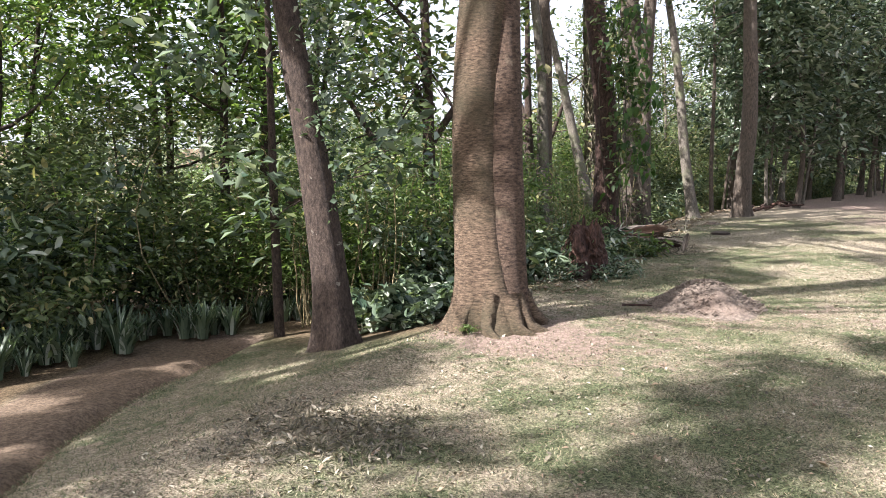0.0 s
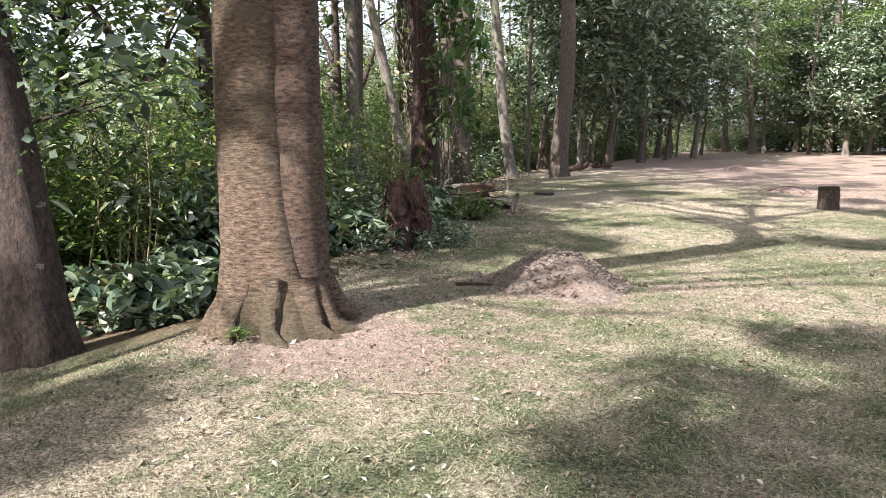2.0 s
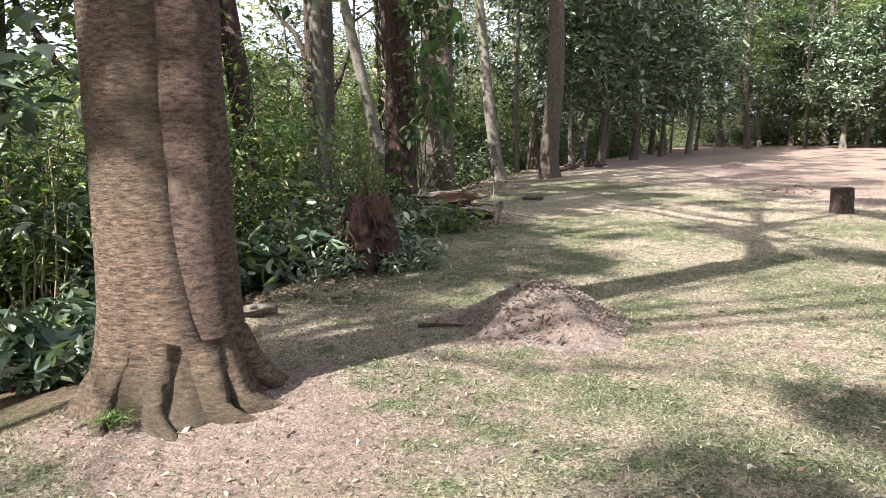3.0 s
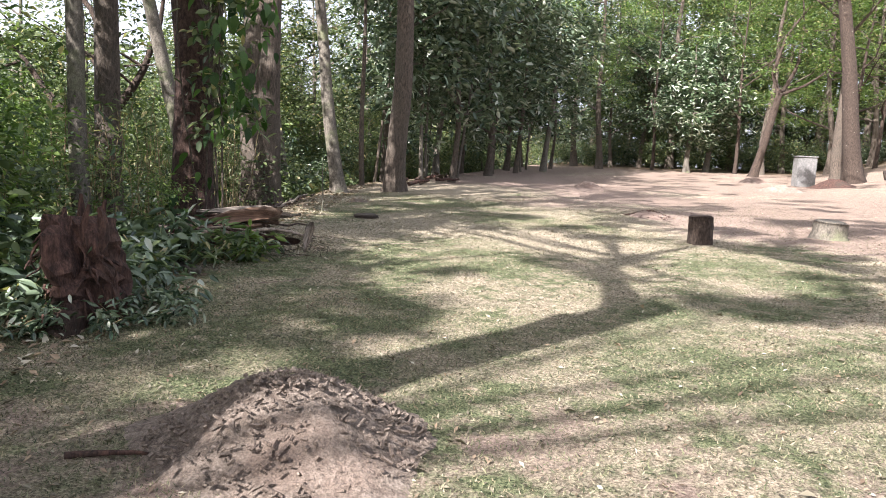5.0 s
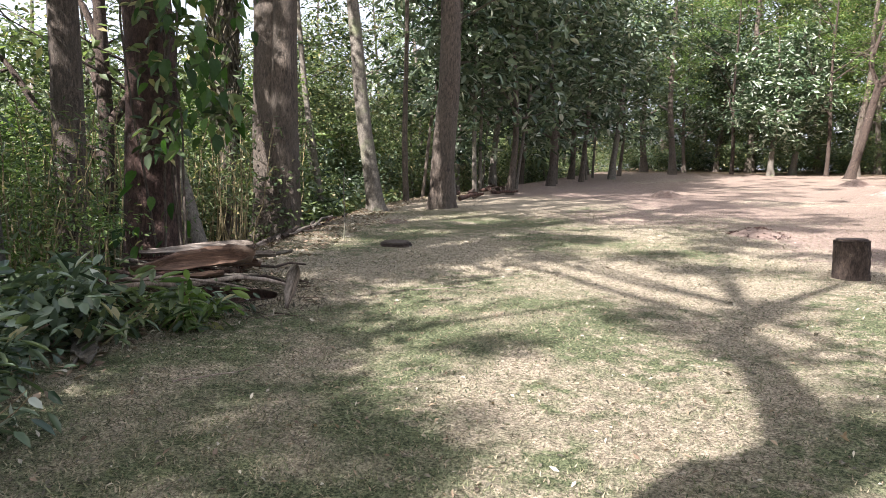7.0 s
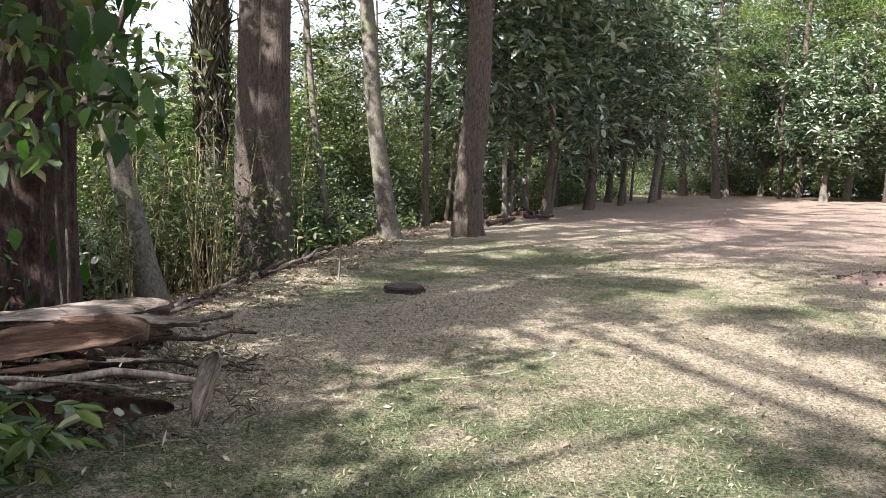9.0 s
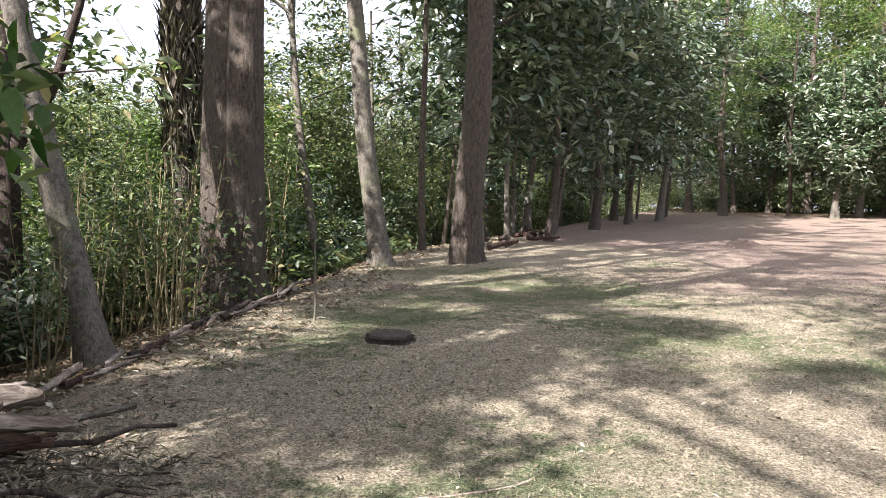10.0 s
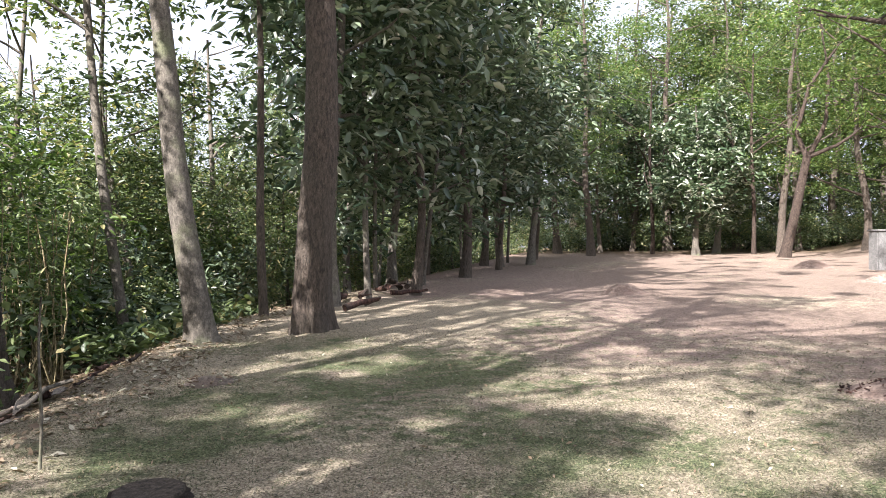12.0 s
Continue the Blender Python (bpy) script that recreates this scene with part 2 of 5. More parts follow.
def tubes(runs, seg=8):
    """Arrays of vertices and quads for bent tapering tubes: each run is (points, radii, knobbliness)."""
    vs, fs, base = [], [], 0
    for pts, radii, knob in runs:
        pts = np.asarray(pts, float)
        n = len(pts)
        d = np.gradient(pts, axis=0)
        d /= np.linalg.norm(d, axis=1)[:, None] + 1e-9
        ref = np.array([1.0, 0, 0]) if abs(d[0][0]) < 0.8 else np.array([0, 1.0, 0])
        a = np.cross(d, ref)
        a /= np.linalg.norm(a, axis=1)[:, None]
        b2 = np.cross(d, a)
        th = np.linspace(0, 2 * math.pi, seg, endpoint=False)
        ring = np.cos(th)[None, :, None] * a[:, None] + np.sin(th)[None, :, None] * b2[:, None]
        r = np.asarray(radii, float)[:, None] * np.ones((1, seg))
        if knob:
            ph = random.random() * 9
            lvl = np.arange(n)[:, None]
            r = r * (1 + knob * (0.6 * np.sin(3 * th[None] + ph + lvl * 0.11) + 0.4 * np.sin(5 * th[None] - ph + lvl * 0.23)) + knob * 0.5 * np.random.uniform(-1, 1, r.shape))
        v = pts[:, None] + ring * r[..., None]
        vs.append(v.reshape(-1, 3))
        i, j = np.meshgrid(np.arange(n - 1), np.arange(seg), indexing="ij")
        j2 = (j + 1) % seg
        q = np.stack([i * seg + j, i * seg + j2, (i + 1) * seg + j2, (i + 1) * seg + j], -1).reshape(-1, 4) + base
        fs.append(q[:, ::-1])
        base += n * seg
        vs.append(pts[[-1]])
        k = (n - 1) * seg + base - n * seg
        cap = np.array([[k + jj, k + (jj + 1) % seg, base, base] for jj in range(seg)])
        fs.append(cap[:, :4])
        base += 1
        vs.append(pts[[0]])
        k = base - 1 - n * seg
        fs.append(np.array([[k + (jj + 1) % seg, k + jj, base, base] for jj in range(seg)]))
        base += 1
    v, f = np.concatenate(vs), np.concatenate(fs)
    return v, f


def tube_mesh(name, runs, seg=8):
    v, f = tubes(runs, seg)
    me = bpy.data.meshes.new(name)
    me.from_pydata(v.tolist(), [], [list(dict.fromkeys(q)) for q in f.tolist()])
    me.update()
    return me


def curve_pts(a, b_, n, bend=0.0, sag=0.0):
    """Points from a to b with a random bow and a sag."""
    a, b_ = np.asarray(a, float), np.asarray(b_, float)
    u = np.linspace(0, 1, n)[:, None]
    side = np.random.normal(0, 1, 3)
    side[2] *= 0.4
    p = a + (b_ - a) * u + np.sin(u * math.pi) * side * bend * np.linalg.norm(b_ - a)
    p[:, 2] -= (np.sin(u * math.pi) * sag)[:, 0]
    return p + np.concatenate([np.zeros((1, 3)), np.random.normal(0, min(0.02, 0.012 * np.linalg.norm(b_ - a)), (n - 1, 3))])


def leaves(centres, normals, along, length, width, fold=0.15, oval=False):
    """Folded leaves, kites or pointed ovals: one at each centre, lying along a direction, facing a normal."""
    n = len(centres)
    normals = normals / (np.linalg.norm(normals, axis=1)[:, None] + 1e-9)
    along = along - normals * (along * normals).sum(1)[:, None]
    along /= np.linalg.norm(along, axis=1)[:, None] + 1e-9
    side = np.cross(normals, along)
    length = (np.ones(n) * length)[:, None]
    width = (np.ones(n) * width)[:, None]
    p0 = centres - along * length * 0.5
    tip = centres + along * length * 0.5 - normals * length * 0.12
    up = normals * width * fold
    if oval:
        low, high = centres - along * length * 0.2, centres + along * length * 0.2 - normals * length * 0.03
        v = np.stack([p0, low + side * width * 0.45 + up, high + side * width * 0.4 + up, tip, high - side * width * 0.4 + up, low - side * width * 0.45 + up], 1).reshape(-1, 3)
        k = np.arange(n)[:, None] * 6
        f = np.concatenate([k + [[0, 1, 2]], k + [[0, 2, 3]], k + [[0, 3, 4]], k + [[0, 4, 5]]], 1).reshape(-1, 3)
        return v, f
    v = np.stack([p0, centres + side * width * 0.5 + up, tip, centres - side * width * 0.5 + up], 1).reshape(-1, 3)
    k = np.arange(n)[:, None] * 4
    f = np.concatenate([k + [[0, 1, 2]], k + [[0, 2, 3]]], 1).reshape(-1, 3)
    return v, f


def clumps(centres, per, spread, length, width, droop=0.2, flat=0.6, oval=False):
    """Leaves in clumps about the centres: uneven, with gaps between the clumps."""
    c = np.repeat(np.asarray(centres, float), per, axis=0)
    n = len(c)
    off = np.random.normal(0, 1, (n, 3)) * (spread * np.random.uniform(0.5, 1.2, n))[:, None]
    off[:, 2] *= flat
    up = np.random.normal(0, 0.55, (n, 3)) + [0, 0, 1.0]
    out = off / (np.linalg.norm(off, axis=1)[:, None] + 1e-6) + np.random.normal(0, 0.5, (n, 3))
    out[:, 2] -= droop
    return leaves(c + off, up, out, length * np.random.uniform(0.6, 1.25, n), width * np.random.uniform(0.7, 1.2, n), 0.15, oval)


def blob_points(n, centre, radii, shell=0.45):
    d = np.random.normal(0, 1, (n, 3))
    d /= np.linalg.norm(d, axis=1)[:, None]
    r = np.random.uniform(shell, 1, n) ** 0.6
    return np.asarray(centre) + d * r[:, None] * np.asarray(radii) * np.random.uniform(0.75, 1.15, (n, 1))


# ---- ground: one sheet, fine near the walk, reaching the horizon ----
def bands(lo, hi, a, b_, step, n):
    left = a - (a - lo) * (np.linspace(1, 0, n, endpoint=False) ** 2.2)
    right = b_ + (hi - b_) * (np.linspace(0, 1, n + 1)[1:] ** 2.2)
    return np.concatenate([left, np.arange(a, b_, step), [b_], right])


gx, gy = bands(-600, 600, -12, 12, 0.1, 36), bands(-400, 900, -6, 34, 0.13, 60)
GX, GY = np.meshgrid(gx, gy, indexing="xy")
PATCH_N = [(1.9, 0.7, 0.3), (-1.1, 1.6, 2.0), (0.6, -0.9, 4.1), (2.9, 2.2, 1.0), (-2.4, 1.2, 5.0)]


def patchy(x, y, k):
    v = 0
    for i, (a, b2, ph) in enumerate(PATCH_N):
        v = v + np.sin((a * x + b2 * y) * k + ph * 1.7 + 1.3 * np.sin((b2 * x - a * y) * k * 0.6 + ph)) / (1 + 0.35 * i)
    return 0.5 + 0.2 * v


def spot(x, y, cx, cy, rx, ry):
    return np.exp(-(((x - cx) / rx) ** 2 + ((y - cy) / ry) ** 2))


def cover(x, y):
    """How green, how bare and how littered the ground is."""
    g = 0.36 + 0.12 * smooth01(-y, -11, -6) + 0.55 * (patchy(x, y, 0.55) - 0.5) + 0.3 * spot(x, y, 1.5, 1.0, 3.0, 2.6) + 0.5 * spot(x, y, -3.4, 19.5, 2.2, 3.0) + 0.25 * spot(x, y, 0.5, 9, 3, 3)
    g = g + 0.25 * spot(x, y, -3, 47, 6, 6) - 0.2 * smooth01(y, 13, 24) - 0.2 * smooth01(x + 0.1 * y, 3, 6)
    d = 0.16 + 0.36 * (patchy(x + 7, y - 3, 0.42) - 0.5) + 0.42 * smooth01(y + 1.6 * x, 14, 26) + 0.3 * spot(x, y, -2.0, 3.0, 1.8, 1.4) + 0.3 * spot(x, y, -1.3, 5.4, 1.3, 1.0) + 0.35 * spot(x, y, -2.3, 2.9, 0.9, 0.7)
    s = edge_x(y) - x
    near = (1 - smooth01(y, 2.0, 3.6)) * (1 - smooth01(path_line(y) - x, 1.9, 2.3))
    # past y 58 the dark litter tone doubles as shade under the far trees
    litter = np.maximum(smooth01(s, -0.7, 0.9) * (1 - near) * (1 - smooth01(s, 25, 45)), smooth01(y, 58, 66))
    g = g + smooth01(s, 25, 45)
    d = d * (1 - smooth01(s, 25, 45))
    return np.clip(g, 0, 1), np.clip(d, 0, 0.8), litter


def path_line(y):
    """The inner rim of the sunken dirt path, which bends round the lawn."""
    q = np.clip(y, -2.2, 1.2)
    bend = -4.9 - 0.5 * (q + 0.2) + 0.184 * (q + 0.2) * (q - 1.8)
    return bend - 1.6 * np.minimum(y + 2.2, 0) - 0.6 * np.maximum(y - 1.2, 0)


GZ = hill(GX, GY)
rim = smooth01(path_line(GY) - GX, -0.03, 0.1) * smooth01(-GY, -4.2, -2.6)
on_path = rim * (1 - smooth01(path_line(GY) - GX, 2.2, 2.6))
gut = np.exp(-((path_line(GY) - GX - 0.36) / 0.25) ** 2) * smooth01(-GY, -4.0, -2.4)
GZ = GZ - 0.08 * rim - 0.2 * gut
gv = np.stack([GX, GY, GZ], -1).reshape(-1, 3)
nx, ny = len(gx), len(gy)
ii, jj = np.meshgrid(np.arange(ny - 1), np.arange(nx - 1), indexing="ij")
gf = np.stack([ii * nx + jj, ii * nx + jj + 1, (ii + 1) * nx + jj + 1, (ii + 1) * nx + jj], -1).reshape(-1, 4)
gme = mesh_np("ground", gv, gf)
cg, cd, cl = cover(GX, GY)
# litter brown on the path and in its gutter, partly as painted shade
cl = np.maximum(np.maximum(cl * (1 - on_path), 0.68 * on_path), gut)
cd = np.maximum(cd, on_path * 0.8)
cg = cg * (1 - on_path)
ca = gme.color_attributes.new("cover", "FLOAT_COLOR", "POINT")
ca.data.foreach_set("color", np.stack([cg, cd, cl, smooth01(GX + 0.3 * GY, 5.5, 11.0)], -1).astype(np.float32).ravel())
ground = tagged(part_me("ground", gme, LAWN, None, "worn park lawn with straw, bare earth and leaf litter", True), category="ground", kind="structure")


# ---- trees ----
def make_tree(name, label, base, top, r0, height, bark, leaf, flare=1.5, seg=20, fork=None, limbs=5, crown_at=0.55, crown_r=3.2, clump_n=70, per=60, leaf_l=0.26, leaf_w=0.13, knob=0.06, twin=False, spread=0.55, group="park trees", crown=True, taper=0.72, limb_paths=None, crown_z=0.8, end_step=2, bow=0.0, twigs=3):
    """A standing tree: trunk with flared foot, limbs, and a clumped crown. top: where the axis passes 4 m up, from the base."""
    x, y = base
    z = H(x, y) - 0.12
    e = thing(name, label, "tree", group, (x, y, z))
    n = 26
    u = np.linspace(0, 1, n) ** 1.35
    hs = u * height
    ax = np.stack([top[0] * hs / 4, top[1] * hs / 4, hs], -1)
    ax[:, 0] += bow * (hs * hs / 4 - hs)
    wob = 0.02 * height
    ax[:, 0] += wob * 0.35 * np.sin(hs * 0.55 + x) * np.minimum(1, hs / 3)
    ax[:, 1] += wob * 0.35 * np.sin(hs * 0.43 + y) * np.minimum(1, hs / 3)
    rad = r0 * (1 - taper * hs / height) * (1 + (flare - 1) * np.exp(-hs / (0.9 * r0 + 0.12)))
    v, f = tubes([(ax, rad, knob)], seg)
    # buttressed foot
    ang = np.arctan2(v[:, 1], v[:, 0])
    low = np.exp(-v[:, 2] / (0.8 * r0 + 0.1))
    lobes = 1 + 0.26 * low * np.sin(ang * 5 + x * 3) + 0.08 * low * np.sin(ang * 9 + y)
    v[:, 0] *= np.where(v[:, 2] < 1.5, lobes, 1)
    v[:, 1] *= np.where(v[:, 2] < 1.5, lobes, 1)
    me = bpy.data.meshes.new("trunk")
    me.from_pydata(v.tolist(), [], [list(dict.fromkeys(q)) for q in f.tolist()])
    me.update()
    part_me("trunk", me, bark, e, "", True)
    ends = []
    h0 = height * crown_at
    for i in range(limbs):
        if limb_paths is not None and i < len(limb_paths):
            pts = np.array(limb_paths[i], float)
            k = np.argmin(abs(hs - pts[0][2]))
            u2 = np.linspace(0, len(pts) - 1, 9)
            pts = np.stack([np.interp(u2, np.arange(len(pts)), pts[:, q]) for q in range(3)], -1)
            pts[:, :2] += ax[k][:2]
            r, ln = rad[k] * 0.75, crown_r
        else:
            hh = h0 + (height - h0) * (i + random.random() * 0.6) / limbs
            k = np.argmin(abs(hs - hh))
            a = random.random() * 6.28
            ln = crown_r * random.uniform(0.75, 1.15)
            pts = curve_pts(ax[k], ax[k] + np.array([math.cos(a) * ln, math.sin(a) * ln, ln * random.uniform(0.35, 0.9)]), 7, 0.08)
            r = rad[k] * 0.62
        limb = part_me("limb", tube_mesh("limb", [(pts, np.linspace(r, r * 0.18, len(pts)), 0.05)], 7), bark, e, "", True)
        for _ in range(twigs):
            q0 = pts[random.randint(2, len(pts) - 2)]
            q1 = q0 + np.random.normal(0, 1, 3) * ln * 0.38 + [0, 0, ln * 0.2]
            part_me("branch", tube_mesh("branch", [(curve_pts(q0, q1, 5, 0.1), np.linspace(r * 0.35, r * 0.08, 5), 0.0)], 5), bark, limb, "", True)
            ends += [q1, (q0 + q1) / 2]
        ends.append(pts[-1])
    if crown:
        cs = blob_points(clump_n, (ax[-1][0], ax[-1][1], (h0 + height) / 2 + crown_z), (crown_r, crown_r, (height - h0) * 0.55 + 1.0))
        cs = np.concatenate([cs, np.array(ends)[::end_step]]) if ends else cs
        lv, lf = clumps(cs, per, spread, leaf_l, leaf_w)
        part_me("crown", mesh_np("crown", lv, lf), leaf, e)
    return e


# the large trees along the walk
LEADER = [(0, 0, 5.9), (-0.68, 0, 7.3), (-1.6, 0, 8.4), (-1.66, 0, 9.6), (-1.55, 0, 11.0), (-1.4, 0.2, 13.5)]
tan = make_tree("tree", "thick tan-barked double tree with flared foot on worn lawn", (-2.62, 3.2), (-0.01, 0.0), 0.335, 6.4, BARK_TAN, LEAF_MID, 1.75, 44, limbs=1, crown_r=2.4, knob=0.03, taper=0.22, limb_paths=[LEADER], crown=False, bow=0.11, twigs=0)
hs = np.linspace(0, 5.6, 24)
v, f = tubes([(np.stack([0.2 - 0.045 * hs + 0.004 * hs * hs, 0.07 + 0 * hs, hs], -1), (0.235 - 0.01 * hs) * (1 + 0.7 * np.exp(-hs / 0.25)), 0.05)], 22)
me = bpy.data.meshes.new("second_stem")
me.from_pydata(v.tolist(), [], [list(dict.fromkeys(q)) for q in f.tolist()])
part_me("second_stem", me, BARK_TAN_RED, tan, "lesser stem fused to the trunk", True)
for i in range(11):
    a = i * 0.571 + random.uniform(-0.2, 0.2)
    r1 = random.uniform(0.58, 0.68)
    cx = 0.1 if math.cos(a) > 0 else 0.0
    mid_x, mid_y = cx + 0.5 * math.cos(a), 0.5 * math.sin(a)
    ex, ey = cx + r1 * math.cos(a + 0.25), r1 * math.sin(a + 0.25)
    zb = tan.location.z
    pts = np.array([(cx + 0.27 * math.cos(a), 0.27 * math.sin(a), 0.5), (cx + 0.4 * math.cos(a), 0.4 * math.sin(a), 0.27), (mid_x, mid_y, H(-2.62 + mid_x, 3.2 + mid_y) - zb + 0.03), (ex, ey, H(-2.62 + ex, 3.2 + ey) - zb - 0.06)])
    u2 = np.linspace(0, 3, 9)
    pts = np.stack([np.interp(u2, np.arange(4), pts[:, q]) for q in range(3)], -1)
    part_me("root", tube_mesh("root", [(pts, np.linspace(0.11, 0.06, 9), 0.16)], 9), BARK_TAN, tan, "", True)
leaning = make_tree("tree", "dark leaning tree with pale scars beside the dirt path", (-4.6, 2.6), (-0.62, -0.05), 0.25, 9, BARK_DARK, LEAF_MID, 1.45, 22, limbs=3, crown_r=2.6, crown_at=0.66, knob=0.05, crown=False, bow=-0.045, twigs=1)
reddish = make_tree("tree", "vine-hung reddish tree above the brush heap", (-5.92, 12.35), (-0.3, 0), 0.31, 17, BARK_RED, LEAF_MID, 1.3, 26, limbs=7, crown_at=0.62, crown_r=4.0, crown=False)
stout = make_tree("tree", "stout dark double-stemmed tree on the bank", (-7.9, 18.2), (-0.33, 0), 0.43, 18, BARK_BROWN, LEAF_MID, 1.3, 26, limbs=7, crown_at=0.66, crown_r=4.6, crown=False)
hs = np.linspace(0, 9, 20)
part_me("second_stem", tube_mesh("second_stem", [(np.stack([0.2 + 0.012 * hs * hs - 0.06 * hs, -0.1 + 0 * hs, 0.0 + hs * 1.2], -1), 0.3 - 0.02 * hs, 0.04)], 18), BARK_BROWN, stout, "", True)
straight = make_tree("tree", "tall straight brown tree at the lawn edge", (-6.5, 23.6), (0.05, 0), 0.31, 18, BARK_BROWN, LEAF_MID, 1.32, 26, limbs=6, crown_at=0.66, crown_r=4.6, crown=False)
make_tree("tree", "slender grey leaning tree at the lawn edge", (-7.75, 22.4), (-0.62, 0.0), 0.2, 14, BARK_GREY, LEAF_MID, 1.5, 16, limbs=4, crown_r=2.6, clump_n=30, per=50)
make_tree("tree", "thin grey sapling leaning over the bank", (-10.1, 23.9), (-0.6, 0.1), 0.1, 13, BARK_GREY, LEAF_MID, 1.3, 12, limbs=5, crown_r=2.2, clump_n=12, per=40, crown_at=0.4)
make_tree("tree", "thin straight sapling behind the lawn edge", (-8.3, 25.6), (-0.1, 0.0), 0.09, 11, BARK_BROWN, LEAF_DARK, 1.3, 10, limbs=4, crown_r=1.8, clump_n=14, per=50)
make_tree("tree", "brown tree standing down the bank", (-8.4, 13.6), (-0.15, 0), 0.24, 19, BARK_BROWN, LEAF_MID, 1.3, 16, limbs=6, crown_r=3.6, clump_n=14, per=50, crown_at=0.55)
make_tree("tree", "pale leaning tree behind the brush heap", (-7.75, 15.6), (-1.2, 0), 0.17, 12, BARK_GREY, LEAF_MID, 1.4, 14, limbs=4, crown_r=2.8, clump_n=24, per=50)
make_tree("tree", "slim greenish tree down the bank", (-6.7, 11.0), (-0.35, 0), 0.13, 17, BARK_GREY, LEAF_LIGHT, 1.3, 12, limbs=5, crown_r=3.0, clump_n=10, per=50)
make_tree("tree", "dark red-brown leaning tree in the undergrowth", (-6.5, 8.9), (-0.55, 0), 0.19, 17, BARK_RED, LEAF_MID, 1.4, 14, limbs=6, crown_r=3.4, clump_n=14, per=50, crown_at=0.5)
ARMS = [[(0, 0, 2.6), (-1.2, -0.3, 3.3), (-2.2, -0.4, 4.6), (-3.2, -0.3, 5.2)], [(0, 0, 3.2), (0.7, 0.2, 4.2), (1.2, 0.3, 5.6), (1.1, 0.5, 7)], [(0, 0, 3.6), (-0.8, 0.5, 4.6), (-1.8, 0.8, 5.0), (-2.6, 1.0, 4.8)], [(0, 0, 4.4), (-0.5, 0.2, 5.6), (-1.6, 0.2, 6.6), (-2.2, 0, 8)]]
make_tree("tree", "dark gnarled tree with arching bare limbs", (-7.4, 7.6), (-0.1, 0), 0.16, 9, BARK_DARK, LEAF_MID, 1.4, 14, limbs=6, crown_r=2.4, clump_n=12, per=40, crown_at=0.4, limb_paths=ARMS)
make_tree("tree", "dark gnarled tree with arching bare limbs", (-11.5, 17.5), (-0.1, 0), 0.2, 10, BARK_DARK, LEAF_MID, 1.4, 14, limbs=6, crown_r=2.6, clump_n=10, per=40, crown_at=0.4, limb_paths=ARMS)
for b2 in ((-15.5, 27), (-13.5, 33), (-18.5, 22), (-12.2, 37)):
    make_tree("tree", "bare grey branching tree on the bank", b2, (0.1 * random.uniform(-3, 3), 0), 0.13, 9, BARK_GREY, LEAF_MID, 1.2, 10, limbs=9, crown_r=2.4, clump_n=2, per=10, crown_at=0.35, crown=False)
make_tree("tree", "thin dark ivy-wrapped stem beside the path", (-6.7, 3.3), (-0.1, 0), 0.08, 8, BARK_DARK, LEAF_DARK, 1.2, 10, limbs=3, crown_r=1.6, clump_n=22, per=45, crown_at=0.25)
FORK = [[(0, 0, 9.2), (-0.9, 0, 10.6), (-2.4, 0.3, 12.4), (-4.2, 0.5, 13.6)], [(0, 0, 9.0), (0.6, 0.3, 10.8), (0.9, 0.5, 13), (2.0, 0.7, 15)]]
make_tree("tree", "thick grey-brown forked tree beside the concrete block", (10.7, 42.0), (-0.62, 0), 0.42, 9.6, BARK_DARK, LEAF_LIGHT, 1.4, 16, limbs=4, crown_r=4.2, clump_n=26, per=70, crown_at=0.75, limb_paths=FORK, taper=0.4, crown_z=3.5)
make_tree("tree", "slimmer leaning tree behind the concrete block", (10.9, 46.5), (-0.1, 0), 0.28, 12, BARK_BROWN, LEAF_LIGHT, 1.4, 14, limbs=5, crown_r=3.2, clump_n=22, per=70, crown_at=0.6)
WYE = [[(0, 0, 5.3), (-0.5, 0, 6.6), (0.1, 0, 9.0), (1.6, 0.2, 11.2), (4.0, 0.4, 12.6)], [(0, 0, 5.2), (0.9, 0, 7.0), (1.1, 0.2, 9.6), (0.6, 0.3, 13)]]
make_tree("tree", "dark forked tree with sinuous limbs at the far end", (7.7, 53.5), (0.85, 0), 0.27, 5.6, BARK_DARK, LEAF_LIGHT, 1.5, 14, limbs=3, crown_r=3.6, clump_n=12, per=80, crown_at=0.8, limb_paths=WYE, taper=0.3, crown_z=7.5)
for b2 in ((12.6, 53), (7.2, 58.5), (14.8, 49.5), (1.6, 60.5), (15.5, 56.5)):
    make_tree("tree", "bare grey branching tree at the far end", b2, (random.uniform(-0.5, 0.5), 0), 0.14, 12, BARK_DARK, LEAF_LIGHT, 1.3, 10, limbs=9, crown_r=3.6, crown_at=0.3, crown=False)
# trees added out of view behind the start of the walk, so their crowns shade it
behind = [make_tree("tree", "tall leafy park tree added unseen beside the lawn for shade", b2, (0.1, 0), 0.28, 12.5, BARK_BROWN, LEAF_MID, 1.4, 14, limbs=5, crown_r=2.6, crown_at=0.72, crown=False)
          for b2 in ((-7.8, -6.2), (-7.6, -12.2), (-9.4, -2.4), (-4.6, -15.5), (-1.5, -13.5), (2.2, -12.0))]
# out-of-view trees on the right, added to bear shading crowns
shade_row = [make_tree("tree", "tall leafy park tree added unseen on the open lawn for shade", b2, (0.1, 0), 0.3, 13, BARK_BROWN, LEAF_MID, 1.4, 14, limbs=6, crown_r=3.4, crown_at=0.7, crown=False)
             for b2 in ((7.5, 5.0), (9.5, 16.0), (11.0, 27.0), (8.0, -6.0))]

